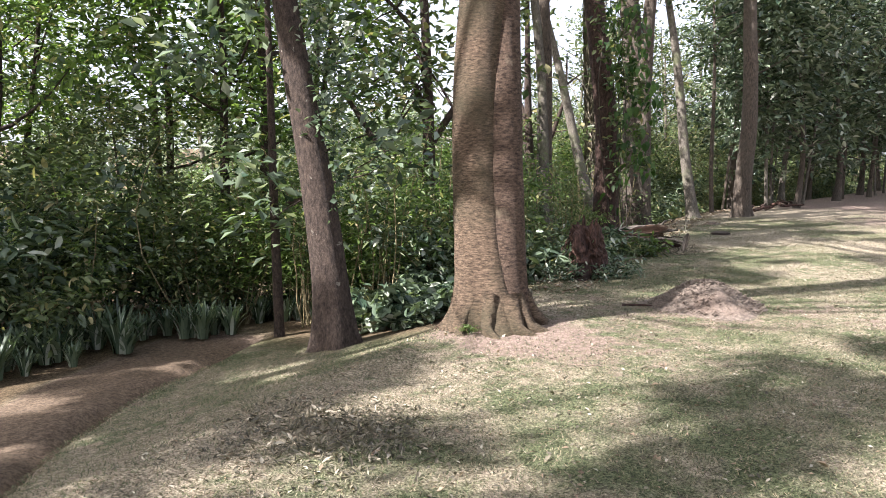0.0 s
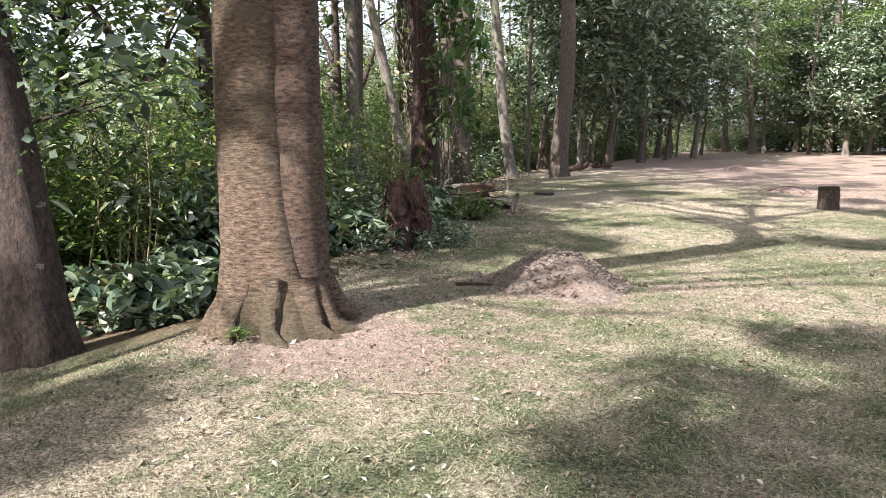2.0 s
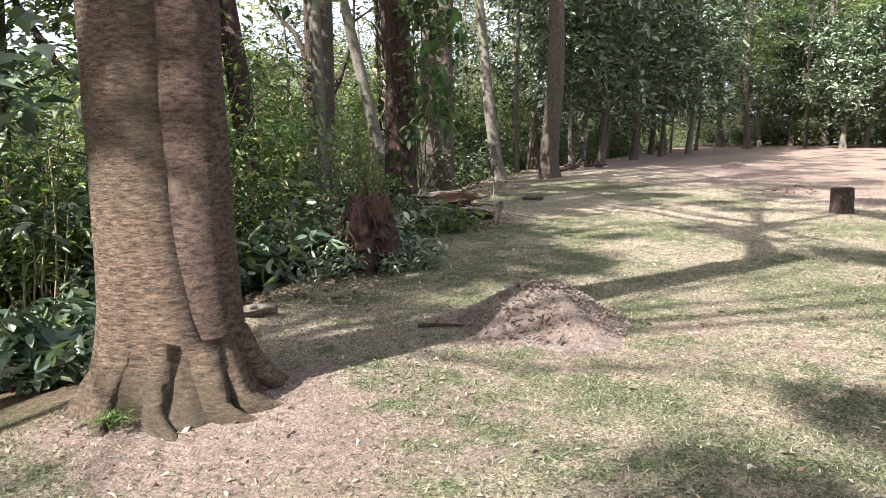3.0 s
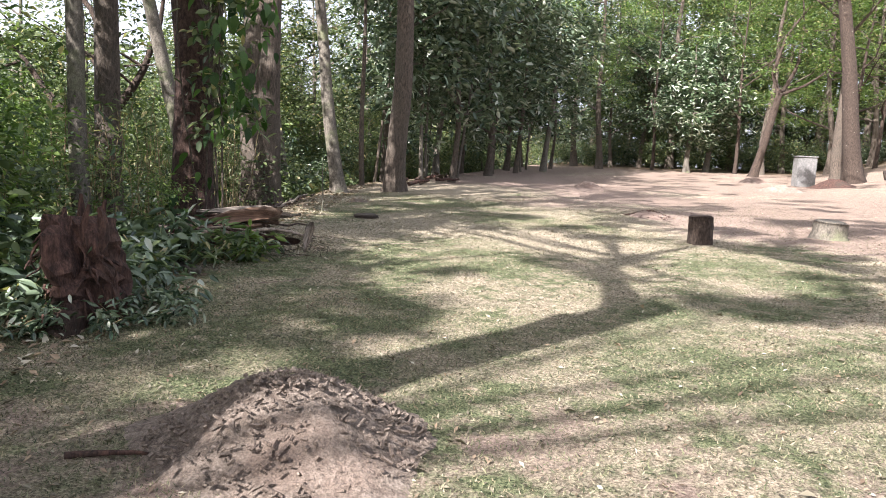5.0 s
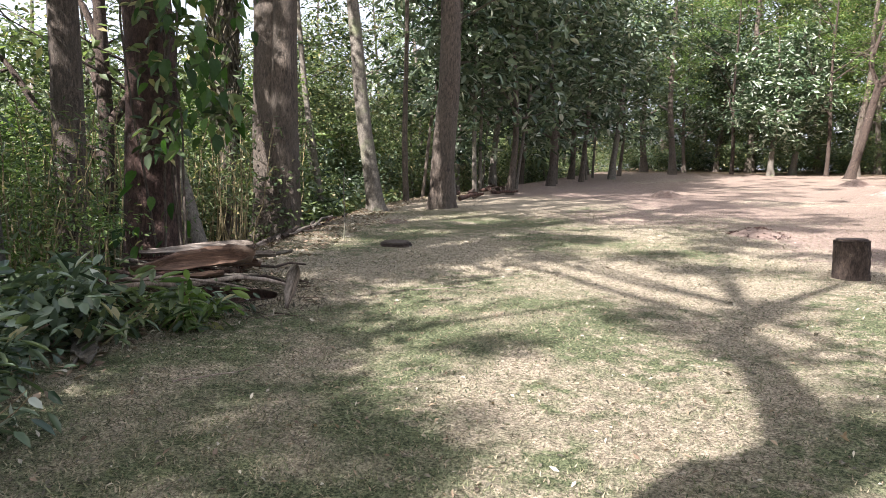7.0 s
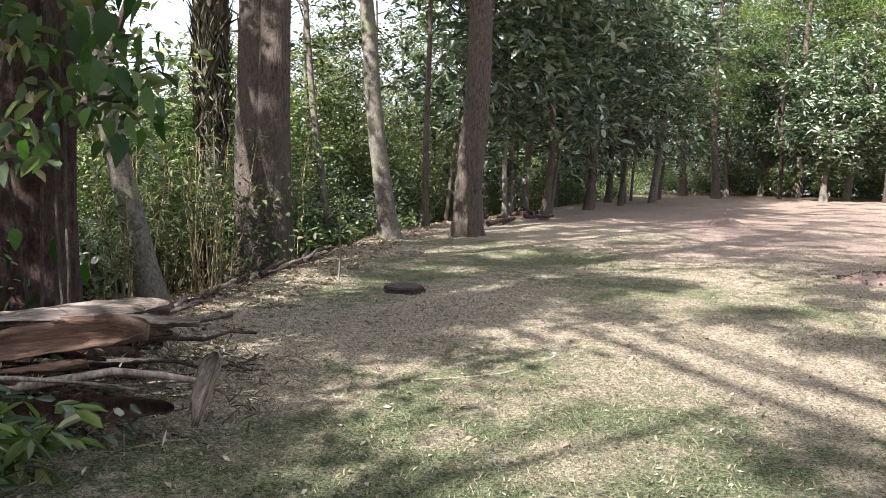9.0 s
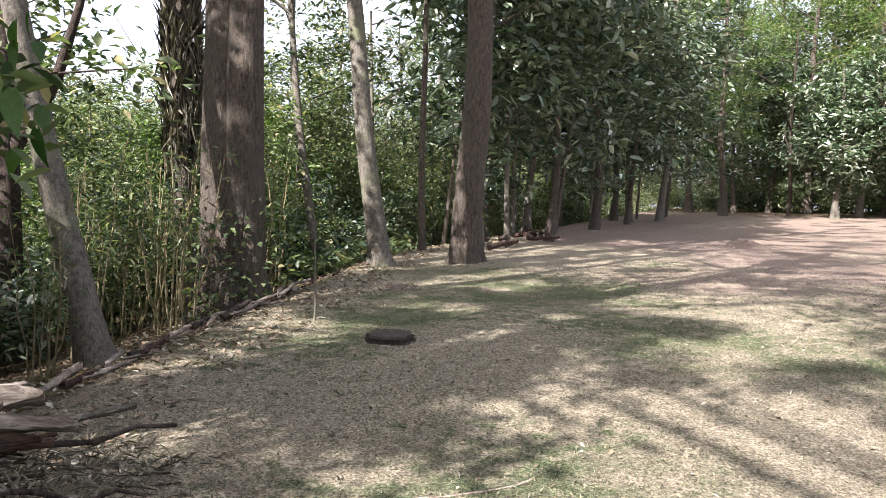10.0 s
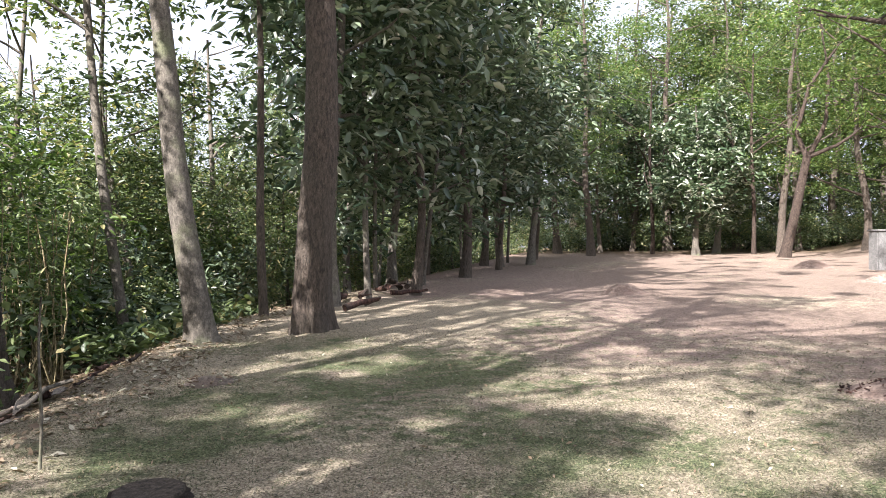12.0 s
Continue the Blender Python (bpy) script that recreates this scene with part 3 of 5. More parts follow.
# ground spots kept clear of the added crowns' shade: x, y, reach
SUNLIT = [(-0.7, 1.7, 0.5), (-0.5, 0.7, 0.42), (-0.3, -0.2, 0.35), (-1.6, 0.6, 0.3), (-1.4, 2.4, 0.45), (-1.9, 3.3, 0.5), (-0.9, 4.4, 0.9),
          (0.4, 5.5, 1.0), (1.2, 7.1, 1.0), (2.6, 6.6, 1.3), (0.3, 7.4, 0.6), (1.1, 3.7, 0.3), (-0.2, 2.8, 0.35), (1.3, 0.9, 0.35), (-0.3, 8.7, 0.65),
          (-0.2, 10.3, 0.65), (1.5, 8.8, 0.6), (-1.2, 9.9, 0.45), (-1.2, 12.1, 0.5), (-2.6, 11.0, 0.4), (-2.3, 14.6, 0.65), (-1.5, 13.9, 0.5),
          (-0.7, 14.6, 0.6), (-5.4, 15.7, 0.5), (-2.4, 12.7, 0.35), (-4.7, 20.9, 0.5), (-2.9, 20.4, 0.55), (-1.9, 19.5, 0.5), (-0.8, 18.0, 0.5), (0.9, 12.2, 0.5), (-0.95, 5.8, 0.85), (-2.3, 3.9, 0.7)]
# ground spots that extra unseen leaf clumps are placed to shade: x, y, reach
SHADED = [(0.7, 2.1, 0.8), (1.5, 2.9, 0.7), (0.7, 0.8, 0.5), (1.6, 4.7, 0.5), (-1.0, -0.1, 0.5), (-2.2, -0.1, 1.0), (-3.6, 0.4, 1.1), (-4.6, -1.4, 1.4), (2.2, 10.2, 0.7),
          (-3.8, 14.2, 0.9), (-3.4, 15.9, 0.7), (-2.6, 17.4, 0.8), (-4.5, 19.2, 0.9), (-2.8, 8.0, 0.9), (-3.0, 6.5, 0.6), (-6.2, 1.2, 1.0), (-5.0, 0.2, 0.9), (-7.4, 0.5, 1.2), (-8.6, 1.9, 1.2), (-3.2, -1.3, 0.8), (-4.2, -1.0, 0.9), (-3.4, -2.2, 0.9), (-5.9, -0.6, 1.0), (-9.2, 1.2, 1.3), (-9.6, 3.2, 1.2), (1.3, 10.3, 0.5), (-3.6, 10.4, 0.9), (-4.6, 17.6, 0.7)]
SHADOW_STEP = 1 / math.tan(SUN_EL)


def shade_canopy(trees):
    """Unseen crowns placed by where their shade lands: dense leaf clumps with gaps, each clump part of the nearest
    tree's crown.
    """
    rng = np.random.default_rng(11)
    n = 3000
    x, y, h = rng.uniform(-9, 11, n), rng.uniform(-6, 58, n), rng.uniform(10.5, 15.5, n)
    keep = rng.uniform(0, 1, n) < np.where(y < 22, 0.95, 0.24) * np.where(x > 3.5, 0.6, 1.0) * ((x > edge_x(y) + 0.6) | (y < 3.5)) * np.where((x < -1.5) & (y > 7), 1.0, 0.85)
    # groups of clumps along boughs, not an even sprinkle
    keep &= patchy(x, y, 0.85) > 0.36
    for gx_, gy_, gr in SUNLIT:
        keep &= np.hypot((x - gx_), (y - gy_) * 0.85) > gr + 0.3
    x, y, h = x[keep], y[keep], h[keep]
    for sx, sy, sr in SHADED:
        k = int(7 * sr * sr) + 2
        a, r = rng.uniform(0, 6.28, k), sr * np.sqrt(rng.uniform(0, 1, k))
        x, y, h = np.append(x, sx + r * np.cos(a)), np.append(y, sy + r * np.sin(a)), np.append(h, rng.uniform(10.5, 13.5, k))
    cx, cy = x + SUN_X * SHADOW_STEP * h, y + SUN_Y * SHADOW_STEP * h
    gz = 0.02 * y
    spots = np.stack([cx, cy, h + gz], -1)
    feet = np.array([t.location[:] for t in trees])
    owner = np.argmin(np.hypot(cx[:, None] - feet[:, 0], cy[:, None] - feet[:, 1]), axis=1)
    for k, t in enumerate(trees):
        c = spots[owner == k]
        if len(c) == 0:
            continue
        c = c - feet[k]
        m_ = np.repeat(c, 64, axis=0)
        off = rng.normal(0, 1, m_.shape)
        off /= np.linalg.norm(off, axis=1)[:, None]
        off *= (rng.uniform(0, 1, len(m_)) ** 0.45 * np.repeat(rng.uniform(0.3, 0.62, len(c)), 64))[:, None] * [1.25, 1.0, 0.6]
        up = rng.normal(0, 0.5, m_.shape) + [0.3 * SUN_X, 0.3 * SUN_Y, 1.0]
        lv, lf = leaves(m_ + off, up, off + rng.normal(0, 0.2, m_.shape), rng.uniform(0.16, 0.3, len(m_)), rng.uniform(0.09, 0.15, len(m_)))
        part_me("crown", mesh_np("crown", lv, lf), LEAF_MID, t)
        # boughs reaching out to a few of the clumps
        for q in c[:: max(1, len(c) // 7)]:
            r = float(np.hypot(q[0], q[1]))
            z0 = max(5.0, min(q[2] - 1.0, 11.0))
            if r < 9:
                part_me("bough", tube_mesh("bough", [(curve_pts((0.02 * z0, 0, z0 - 0.5), q, 7, 0.06), np.linspace(0.07, 0.02, 7), 0.05)], 6), BARK_BROWN, t, "", True)


shade_canopy([tan, leaning, reddish, stout, straight] + behind + shade_row)


def spread_tree(name, label, base, height, r0, bark, leaf, low, crown_r, clump_n, per, leaf_l, leaf_w, lean=(0, 0), spread=0.45, group="woodland trees", droop=0.2, flat=0.6, shell=0.35):
    """A leafy woodland tree: slim trunk, side limbs from low up, leaf clumps along them."""
    x, y = base
    e = thing(name, label, "tree", group, (x, y, H(x, y) - 0.1))
    n = 14
    hs = np.linspace(0, height, n)
    ax = np.stack([lean[0] * hs + 0.12 * np.sin(hs * 0.8 + x), lean[1] * hs + 0.12 * np.sin(hs * 0.6 + y), hs], -1)
    ax[:, :2] -= ax[0, :2]
    rad = r0 * (1 - 0.8 * hs / height) * (1 + 0.5 * np.exp(-hs / 0.3))
    part_me("trunk", tube_mesh("trunk", [(ax, rad, 0.07)], 10), bark, e, "", True)
    ends = []
    for i in range(9):
        hh = low + (height - low) * (i + random.random()) / 9.5
        p0 = np.array([np.interp(hh, hs, ax[:, k]) for k in range(3)])
        a, ln = random.random() * 6.28, crown_r * random.uniform(0.6, 1.1) * (1.15 - 0.55 * hh / height)
        p1 = p0 + [math.cos(a) * ln, math.sin(a) * ln, ln * random.uniform(0.1, 0.7)]
        r = r0 * 0.38 * (1.15 - 0.7 * hh / height)
        pts = curve_pts(p0, p1, 5, 0.1)
        part_me("limb", tube_mesh("limb", [(pts, np.linspace(r, r * 0.2, 5), 0)], 5), bark, e, "", True)
        ends += [p1, pts[3]]
    mid = np.array([ax[-1][0] * 0.7, ax[-1][1] * 0.7, (low + height) / 2])
    cs = np.concatenate([blob_points(clump_n, mid, (crown_r, crown_r, (height - low) / 2), shell), np.array(ends)])
    lv, lf = clumps(cs, per, spread, leaf_l, leaf_w, droop, flat, True)
    part_me("crown", mesh_np("crown", lv, lf), leaf, e)
    return e


def put_copy(e, x, y, size=1.0, sink=0.1, tall=1.0):
    c2 = copy_thing(e, pose(x, y, H(x, y) - sink, random.uniform(-2, 2), random.uniform(-2, 2), random.uniform(0, 360)))
    c2.scale = (size, size, size * tall)
    return c2


def scatter(originals, spots, lo=0.85, hi=1.2, sink=0.1):
    for i, (x, y) in enumerate(spots):
        put_copy(originals[i % len(originals)], x, y, random.uniform(lo, hi), sink, random.uniform(0.9, 1.1))


# dark broad-leaved trees in a row beyond the lawn edge
dark = [spread_tree("tree", "dark glossy broad-leaved tree edging the lawn", b2, h, r, bk, LEAF_DARK, lo, 2.6, 66, 44, 0.38, 0.15, ln, 0.5, "row of dark trees", 0.5)
        for b2, h, r, ln, bk, lo in (((-6.45, 30.5), 13, 0.12, (0, 0), BARK_BROWN, 1.5), ((-8.3, 34.9), 14, 0.14, (0.02, 0), BARK_GREY, 2.0), ((-6.3, 37.0), 12, 0.16, (-0.02, 0), BARK_BROWN, 1.2))]
for b2 in ((-7.3, 29.2), (-8.9, 28.4), (-7.9, 31.8), (-7.0, 33.6), (-9.2, 36.4), (-6.6, 39.6), (-7.6, 43.6), (-6.2, 48.6), (-5.9, 44.4), (-8.8, 48.0)):
    make_tree("tree", "thin bare-stemmed young tree under the dark trees", b2, (random.uniform(-0.5, 0.5), random.uniform(-0.3, 0.3)), random.uniform(0.05, 0.1), 8, random.choice((BARK_GREY, BARK_BROWN, BARK_GREY)), LEAF_DARK, 1.3, 8, limbs=4, crown_r=1.6, clump_n=8, per=30, crown_at=0.4, leaf_l=0.34, leaf_w=0.14, group="young trees")
scatter(dark, [(-5.8, 42.0), (-7.6, 27.6), (-9.6, 31.5), (-8.6, 41), (-4.9, 46.5), (-7.0, 46), (-5.15, 52.5), (-10.5, 37), (-9.8, 45), (-7.2, 53), (-11.8, 42), (0.6, 65.6), (-1.6, 63.5)])
# pale-leaved, light-leaved and plain trees closing the far end
pale = [spread_tree("tree", "spreading tree with sun gloss painted on its leaves at the far lawn end", b2, h, 0.2, BARK_GREY, LEAF_SUN_GLOSS, 1.6, 2.8, 85, 50, 0.42, 0.15, (0, 0), 0.5, "far trees") for b2, h in (((3.9, 58.0), 9), ((5.4, 60.5), 10.5))]
light = [spread_tree("tree", "feathery light-green tree at the far lawn end", b2, h, 0.24, BARK_BROWN, LEAF_LIGHT, 3.2, 4.4, 56, 110, 0.19, 0.075, ln, 0.75, "far trees", 0.1, 0.28)
         for b2, h, ln in (((9.0, 59.6), 17, (0.06, 0)), ((-4.45, 62.7), 19, (0, 0)), ((7.8, 67.0), 18, (-0.04, 0)))]
scatter(light, [(13.0, 57.5), (3.0, 66), (-2.2, 57.8), (16.5, 61), (0.5, 70), (11.5, 66), (19, 55), (15, 70)])
plain = [spread_tree("tree", "mid-green woodland tree with slim trunk", b2, h, 0.17, BARK_BROWN, LEAF_MID, lo, 2.8, 80, 62, 0.21, 0.1, ln, 0.42, "woodland trees")
         for b2, h, lo, ln in (((1.3, 69.4), 13, 1.6, (0, 0)), ((-9.5, 58), 12, 2.0, (0.03, 0)), ((5.8, 71), 14, 1.4, (-0.03, 0)))]
back = [(-40 + 6.1 * i + random.uniform(-1.5, 1.5), 77 + random.uniform(-4, 5)) for i in range(16)] + [(-36 + 7 * i, 90 + random.uniform(-4, 5)) for i in range(15)]
back += [(-3 + 3.1 * i + random.uniform(-0.8, 0.8), 72.5 + random.uniform(-1, 2)) for i in range(9)] + [(21, 63), (24, 57), (27, 50), (29, 42), (25, 66), (31, 34), (33, 26), (36, 18), (38, 8), (40, -3)]
scatter(plain, back, 1.35, 1.95)

# woodland on the falling ground beside the lawn
airy = [spread_tree("tree", "thin-crowned woodland tree on the bank", b2, h, r, bk, LEAF_MID if i % 2 else LEAF_LIGHT, lo, 3.0, 40, 56, 0.2, 0.09, ln, 0.4, "woodland trees")
        for i, (b2, h, r, bk, lo, ln) in enumerate((((-10.5, 5.0), 10, 0.12, BARK_DARK, 3.0, (-0.06, 0)), ((-13.5, 9.5), 12, 0.16, BARK_BROWN, 4.5, (0.05, 0)), ((-15.5, 3.0), 9, 0.1, BARK_DARK, 2.5, (0.04, 0.05)), ((-12.0, 27.0), 10, 0.1, BARK_GREY, 4.0, (-0.1, 0))))]
thicket = [spread_tree("tree", "dense low tree filling the bank", b2, h, 0.08, BARK_GREY, lf_, 0.5, 1.9, 80, 60, 0.16, 0.07, (0, 0), 0.36, "bank thicket")
           for b2, h, lf_ in (((-13.0, 27.5), 6.2, LEAF_MID), ((-11.6, 22.4), 4.6, LEAF_LIGHT), ((-15.0, 31.0), 6.8, LEAF_MID))]
scatter(thicket, [(-14.5, 24.0), (-12.8, 31.0), (-16.8, 27.5), (-11.2, 33.5), (-17.5, 22.0), (-13.6, 19.0), (-12.0, 29.2), (-18.5, 33.0), (-14.2, 35.5), (-11.8, 38.5), (-15.8, 18.0), (-20.0, 26.0), (-19.5, 18.0), (-13.0, 15.0), (-16.5, 13.0)], 0.8, 1.15)
woods = []
while len(woods) < 40:
    y = random.uniform(-9, 60)
    s2 = random.uniform(5.5, 34)
    x = float(edge_x(y)) - s2
    if all(math.hypot(x - a, y - b2) > 2.6 for a, b2 in woods) and not (-9.5 < x < -2 and y < 4):
        woods.append((x, y))
scatter(airy, [w for w in woods if w[1] < 9], 0.75, 1.2)
scatter(airy, [w for w in woods if w[1] >= 9], 0.42, 0.72)
far = [spread_tree("tree", "distant tree across the valley with haze in its leaf colour", b2, h, 0.25, BARK_GREY, LEAF_HAZED, 1.0, 4.2, 70, 30, 0.5, 0.32, (0, 0), 0.8, "valley trees") for b2, h in (((-62, 70), 11), ((-70, 50), 12))]
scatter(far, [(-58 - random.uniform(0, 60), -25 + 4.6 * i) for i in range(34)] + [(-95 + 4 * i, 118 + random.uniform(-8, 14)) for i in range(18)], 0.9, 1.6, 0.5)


def shrub(name, label, leaf, height, width, stems, clump_n, per, leaf_l, leaf_w, spread, flat=0.7, droop=0.2, group="undergrowth", stem_r=0.012, base=(0, 0)):
    """A bush: bent stems from one foot, leaves in clumps along them."""
    x, y = base
    e = thing(name, label, "shrub", group, (x, y, H(x, y) - 0.05))
    cs = []
    for i in range(stems):
        a = random.random() * 6.28
        ln = width * random.uniform(0.3, 1.0)
        p1 = (math.cos(a) * ln, math.sin(a) * ln, height * random.uniform(0.55, 1.0))
        p0 = (math.cos(a) * 0.12 * width * random.random(), math.sin(a) * 0.12 * width * random.random(), -0.1)
        pts = curve_pts(p0, p1, 6, 0.1)
        if i < 5:
            part_me("stem", tube_mesh("stem", [(pts, np.linspace(stem_r, stem_r * 0.35, 6), 0)], 5), STALK, e)
        cs += [pts[k] for k in (2, 3, 4, 5)]
    cs = np.array(cs)
    cs = cs[np.random.choice(len(cs), clump_n)] + np.random.normal(0, 0.12 * width, (clump_n, 3))
    cs[:, 2] = np.maximum(cs[:, 2], 0.12)
    lv, lf = clumps(cs, per, spread, leaf_l, leaf_w, droop, flat, True)
    part_me("foliage", mesh_np("foliage", lv, lf), leaf, e)
    return e


bush = [shrub("shrub", "mid-green leafy bush in the undergrowth", LEAF_MID, 2.3, 1.1, 9, 34, 34, 0.13, 0.06, 0.24, base=(-9.6, 3.6)),
        shrub("shrub", "feathery bright green bush in the undergrowth", LEAF_LIGHT, 2.6, 1.3, 8, 26, 60, 0.1, 0.035, 0.34, 0.3, base=(-8.4, 4.7)),
        shrub("shrub", "dark broad-leaved bush in the undergrowth", LEAF_DARK, 1.7, 1.0, 8, 26, 34, 0.17, 0.07, 0.24, base=(-9.0, 6.6)),
        shrub("shrub", "sparse green bush with bare stems", LEAF_MID, 3.0, 0.9, 12, 26, 24, 0.11, 0.05, 0.26, base=(-7.6, 7.9)),
        shrub("shrub", "mixed green bush on the bank", LEAF_MID, 1.5, 1.1, 10, 30, 34, 0.16, 0.07, 0.22, base=(-7.2, 5.6))]
low_plants = [shrub("shrub", "low broad-leaved ground cover at the lawn edge", LEAF_DARK, 0.45, 0.55, 9, 16, 20, 0.2, 0.1, 0.13, 0.5, group="ground cover", stem_r=0.006, base=(-5.2, 6.4)),
              shrub("shrub", "low dark green ground cover at the lawn edge", LEAF_MID, 0.5, 0.6, 9, 16, 20, 0.18, 0.09, 0.15, 0.5, group="ground cover", stem_r=0.006, base=(-5.5, 5.0))]
spots_b, tries = [], 0
while len(spots_b) < 190 and tries < 9000:
    tries += 1
    y = random.uniform(-8, 62) if random.random() < 0.45 else random.uniform(-2, 30)
    s2 = 1.9 + 15 * random.random() ** 1.7
    x = float(edge_x(y)) - s2
    if y < 4.2 and x > -8.3 - 0.1 * y or 11.5 < y < 22 and s2 < 3.6:
        continue
    if any(math.hypot(x - a, y - b2) < 0.75 for a, b2 in spots_b) or math.hypot(x + 10.1, y - 23.9) < 1.2:
        continue
    spots_b.append((x, y))
# brighter bushes stand in for sunlit growth, darker ones past y 14 for shade
scatter([bush[1], bush[2], bush[4], bush[1], bush[0], bush[1], bush[3]], [p for p in spots_b if p[1] < 14], 0.75, 1.35, 0.05)
scatter([bush[2], bush[4], bush[2], bush[0]], [p for p in spots_b if p[1] >= 14], 0.75, 1.35, 0.05)
scatter([bush[1]], [(-8.2, 5.4), (-7.4, 6.2), (-6.5, 5.5), (-9.4, 4.4), (-10.2, 3.6), (-8.9, 6.4), (-6.9, 7.0), (-10.9, 5.0), (-7.8, 4.6), (-8.6, 3.9), (-7.0, 4.7), (-9.8, 5.6)], 0.9, 1.3, 0.05)
scatter([bush[1], bush[2], bush[1], bush[0]], [(float(edge_x(26 + 1.9 * i)) - random.uniform(2.6, 6.5), 26 + 1.9 * i) for i in range(20)], 1.1, 1.8, 0.05)


def brush(name, label, leaf, spots, height, width, leaf_l, leaf_w):
    """Distant undergrowth, too far to tell bush from bush."""
    cs = []
    for x, y in spots:
        n = 26
        k = blob_points(n, (x, y, H(x, y) + height * 0.5), (width, width, height * 0.55), 0.2)
        cs.append(k)
    lv, lf = clumps(np.concatenate(cs), 30, 0.34, leaf_l, leaf_w)
    tagged(part_me(name, mesh_np(name, lv, lf), leaf, None, label), category="undergrowth", kind="stuff")


brush("undergrowth", "dark undergrowth closing the far end of the lawn", LEAF_DARK, [(-15 + 1.05 * i + random.uniform(-0.4, 0.4), 74 + random.uniform(-2, 6)) for i in range(38)] + [(-15 + 1.05 * i, 82 + random.uniform(-2, 3)) for i in range(40)], 6.5, 1.9, 0.34, 0.16)
brush("undergrowth", "green undergrowth behind the far trees", LEAF_MID, [(-12 + 1.1 * i + random.uniform(-0.5, 0.5), 70 + random.uniform(-2, 4) + (3 if 5 < i < 20 else 0)) for i in range(32)] + [(20 + 0.7 * i, 66 - 1.6 * i) for i in range(20)], 2.2, 1.2, 0.2, 0.09)
brush("undergrowth", "leafy undergrowth between the far trunks", LEAF_MID, [(-13 + 1.0 * i + random.uniform(-0.4, 0.4), 65 + random.uniform(-2, 3)) for i in range(30)] + [(-9.5 - random.uniform(0, 2.5), 44 + 1.4 * i) for i in range(14)], 3.4, 1.3, 0.2, 0.09)
brush("undergrowth", "low growth along the foot of the far trees", LEAF_DARK, [(-6 + 0.75 * i + random.uniform(-0.3, 0.3), 69 + random.uniform(-1.5, 1.5)) for i in range(38)], 1.5, 1.0, 0.2, 0.1)
lows = []
for i in range(75):
    y = random.uniform(2.6, 27)
    x = float(edge_x(y)) - random.uniform(0.75, 2.4)
    if y < 5 and x > -5.2 and math.hypot(x + 4.6, y - 2.6) < 0.9 or 11.5 < y < 21:
        continue
    lows.append((x, y))
scatter(low_plants, lows, 0.7, 1.3, 0.03)


def strap_clump(base, n=46, length=0.75):
    """A tuft of long arching strap leaves."""
    x, y = base
    e = thing("strap_leaf_plant", "tuft of arching green strap leaves beside the path", "plant", "strap-leaf border", (x, y, H(x, y) - 0.03))
    vs, fs = [], []
    for i in range(n):
        a, ln, w = random.random() * 6.28, length * random.uniform(0.6, 1.15), random.uniform(0.022, 0.04)
        out, tilt = random.uniform(0.25, 0.75), random.random() * 0.1
        u = np.linspace(0, 1, 5)
        r = tilt + out * ln * u ** 1.5
        z = ln * (u - 0.35 * out * u ** 3)
        cx, cy = math.cos(a), math.sin(a)
        ww = w * np.array([0.8, 1, 0.95, 0.7, 0.08])
        lft = np.stack([r * cx - cy * ww, r * cy + cx * ww, z], -1)
        rgt = np.stack([r * cx + cy * ww, r * cy - cx * ww, z], -1)
        k = len(vs) * 10
        vs.append(np.concatenate([lft, rgt]))
        fs += [[k + j, k + j + 1, k + 6 + j, k + 5 + j] for j in range(4)]
    part_me("foliage", mesh_np("foliage", np.concatenate(vs), fs), LEAF_DARK, e)
    return e


def cane_clump(base):
    """Dry upright canes with a few leaves."""
    x, y = base
    e = thing("dry_canes", "clump of dry tan canes in the undergrowth", "plant", "dry canes", (x, y, H(x, y) - 0.05))
    tops = []
    for i in range(8):
        a, ln = random.random() * 6.28, random.uniform(1.3, 2.7)
        p1 = np.array([math.cos(a) * 0.55 * random.random(), math.sin(a) * 0.55 * random.random(), ln])
        pts = curve_pts(p1 * [0.4, 0.4, 0], p1, 6, 0.03)
        part_me("cane", tube_mesh("cane", [(pts, np.linspace(0.014, 0.006, 6), 0)], 5), STALK, e)
        tops += [pts[3], pts[4], pts[5]]
    lv, lf = clumps(np.array(tops), 9, 0.16, 0.17, 0.035, 0.5, 1.0)
    part_me("foliage", mesh_np("foliage", lv, lf), LEAF_MID, e)
    return e


cane = cane_clump((-5.9, 4.6))
for i in range(34):
    y = random.uniform(4.2, 24)
    put_copy(cane, float(edge_x(y)) - random.uniform(1.3, 4.0), y, random.uniform(0.75, 1.2), 0.03)
strap = strap_clump((-8.4, 1.6))
for i in range(70):
    y = random.uniform(-3.2, 5.2)
    x = -8.15 - random.uniform(0, 1.8) + 0.3 * max(0, y - 2.5)
    put_copy(strap, x, y, random.uniform(0.55, 1.0), 0.03)


# ---- things on the lawn ----
def wobble(bm, amount, scale):
    for v in bm.verts:
        v.co += v.normal * amount * noise.noise(v.co * scale) if v.normal.length else Vector()


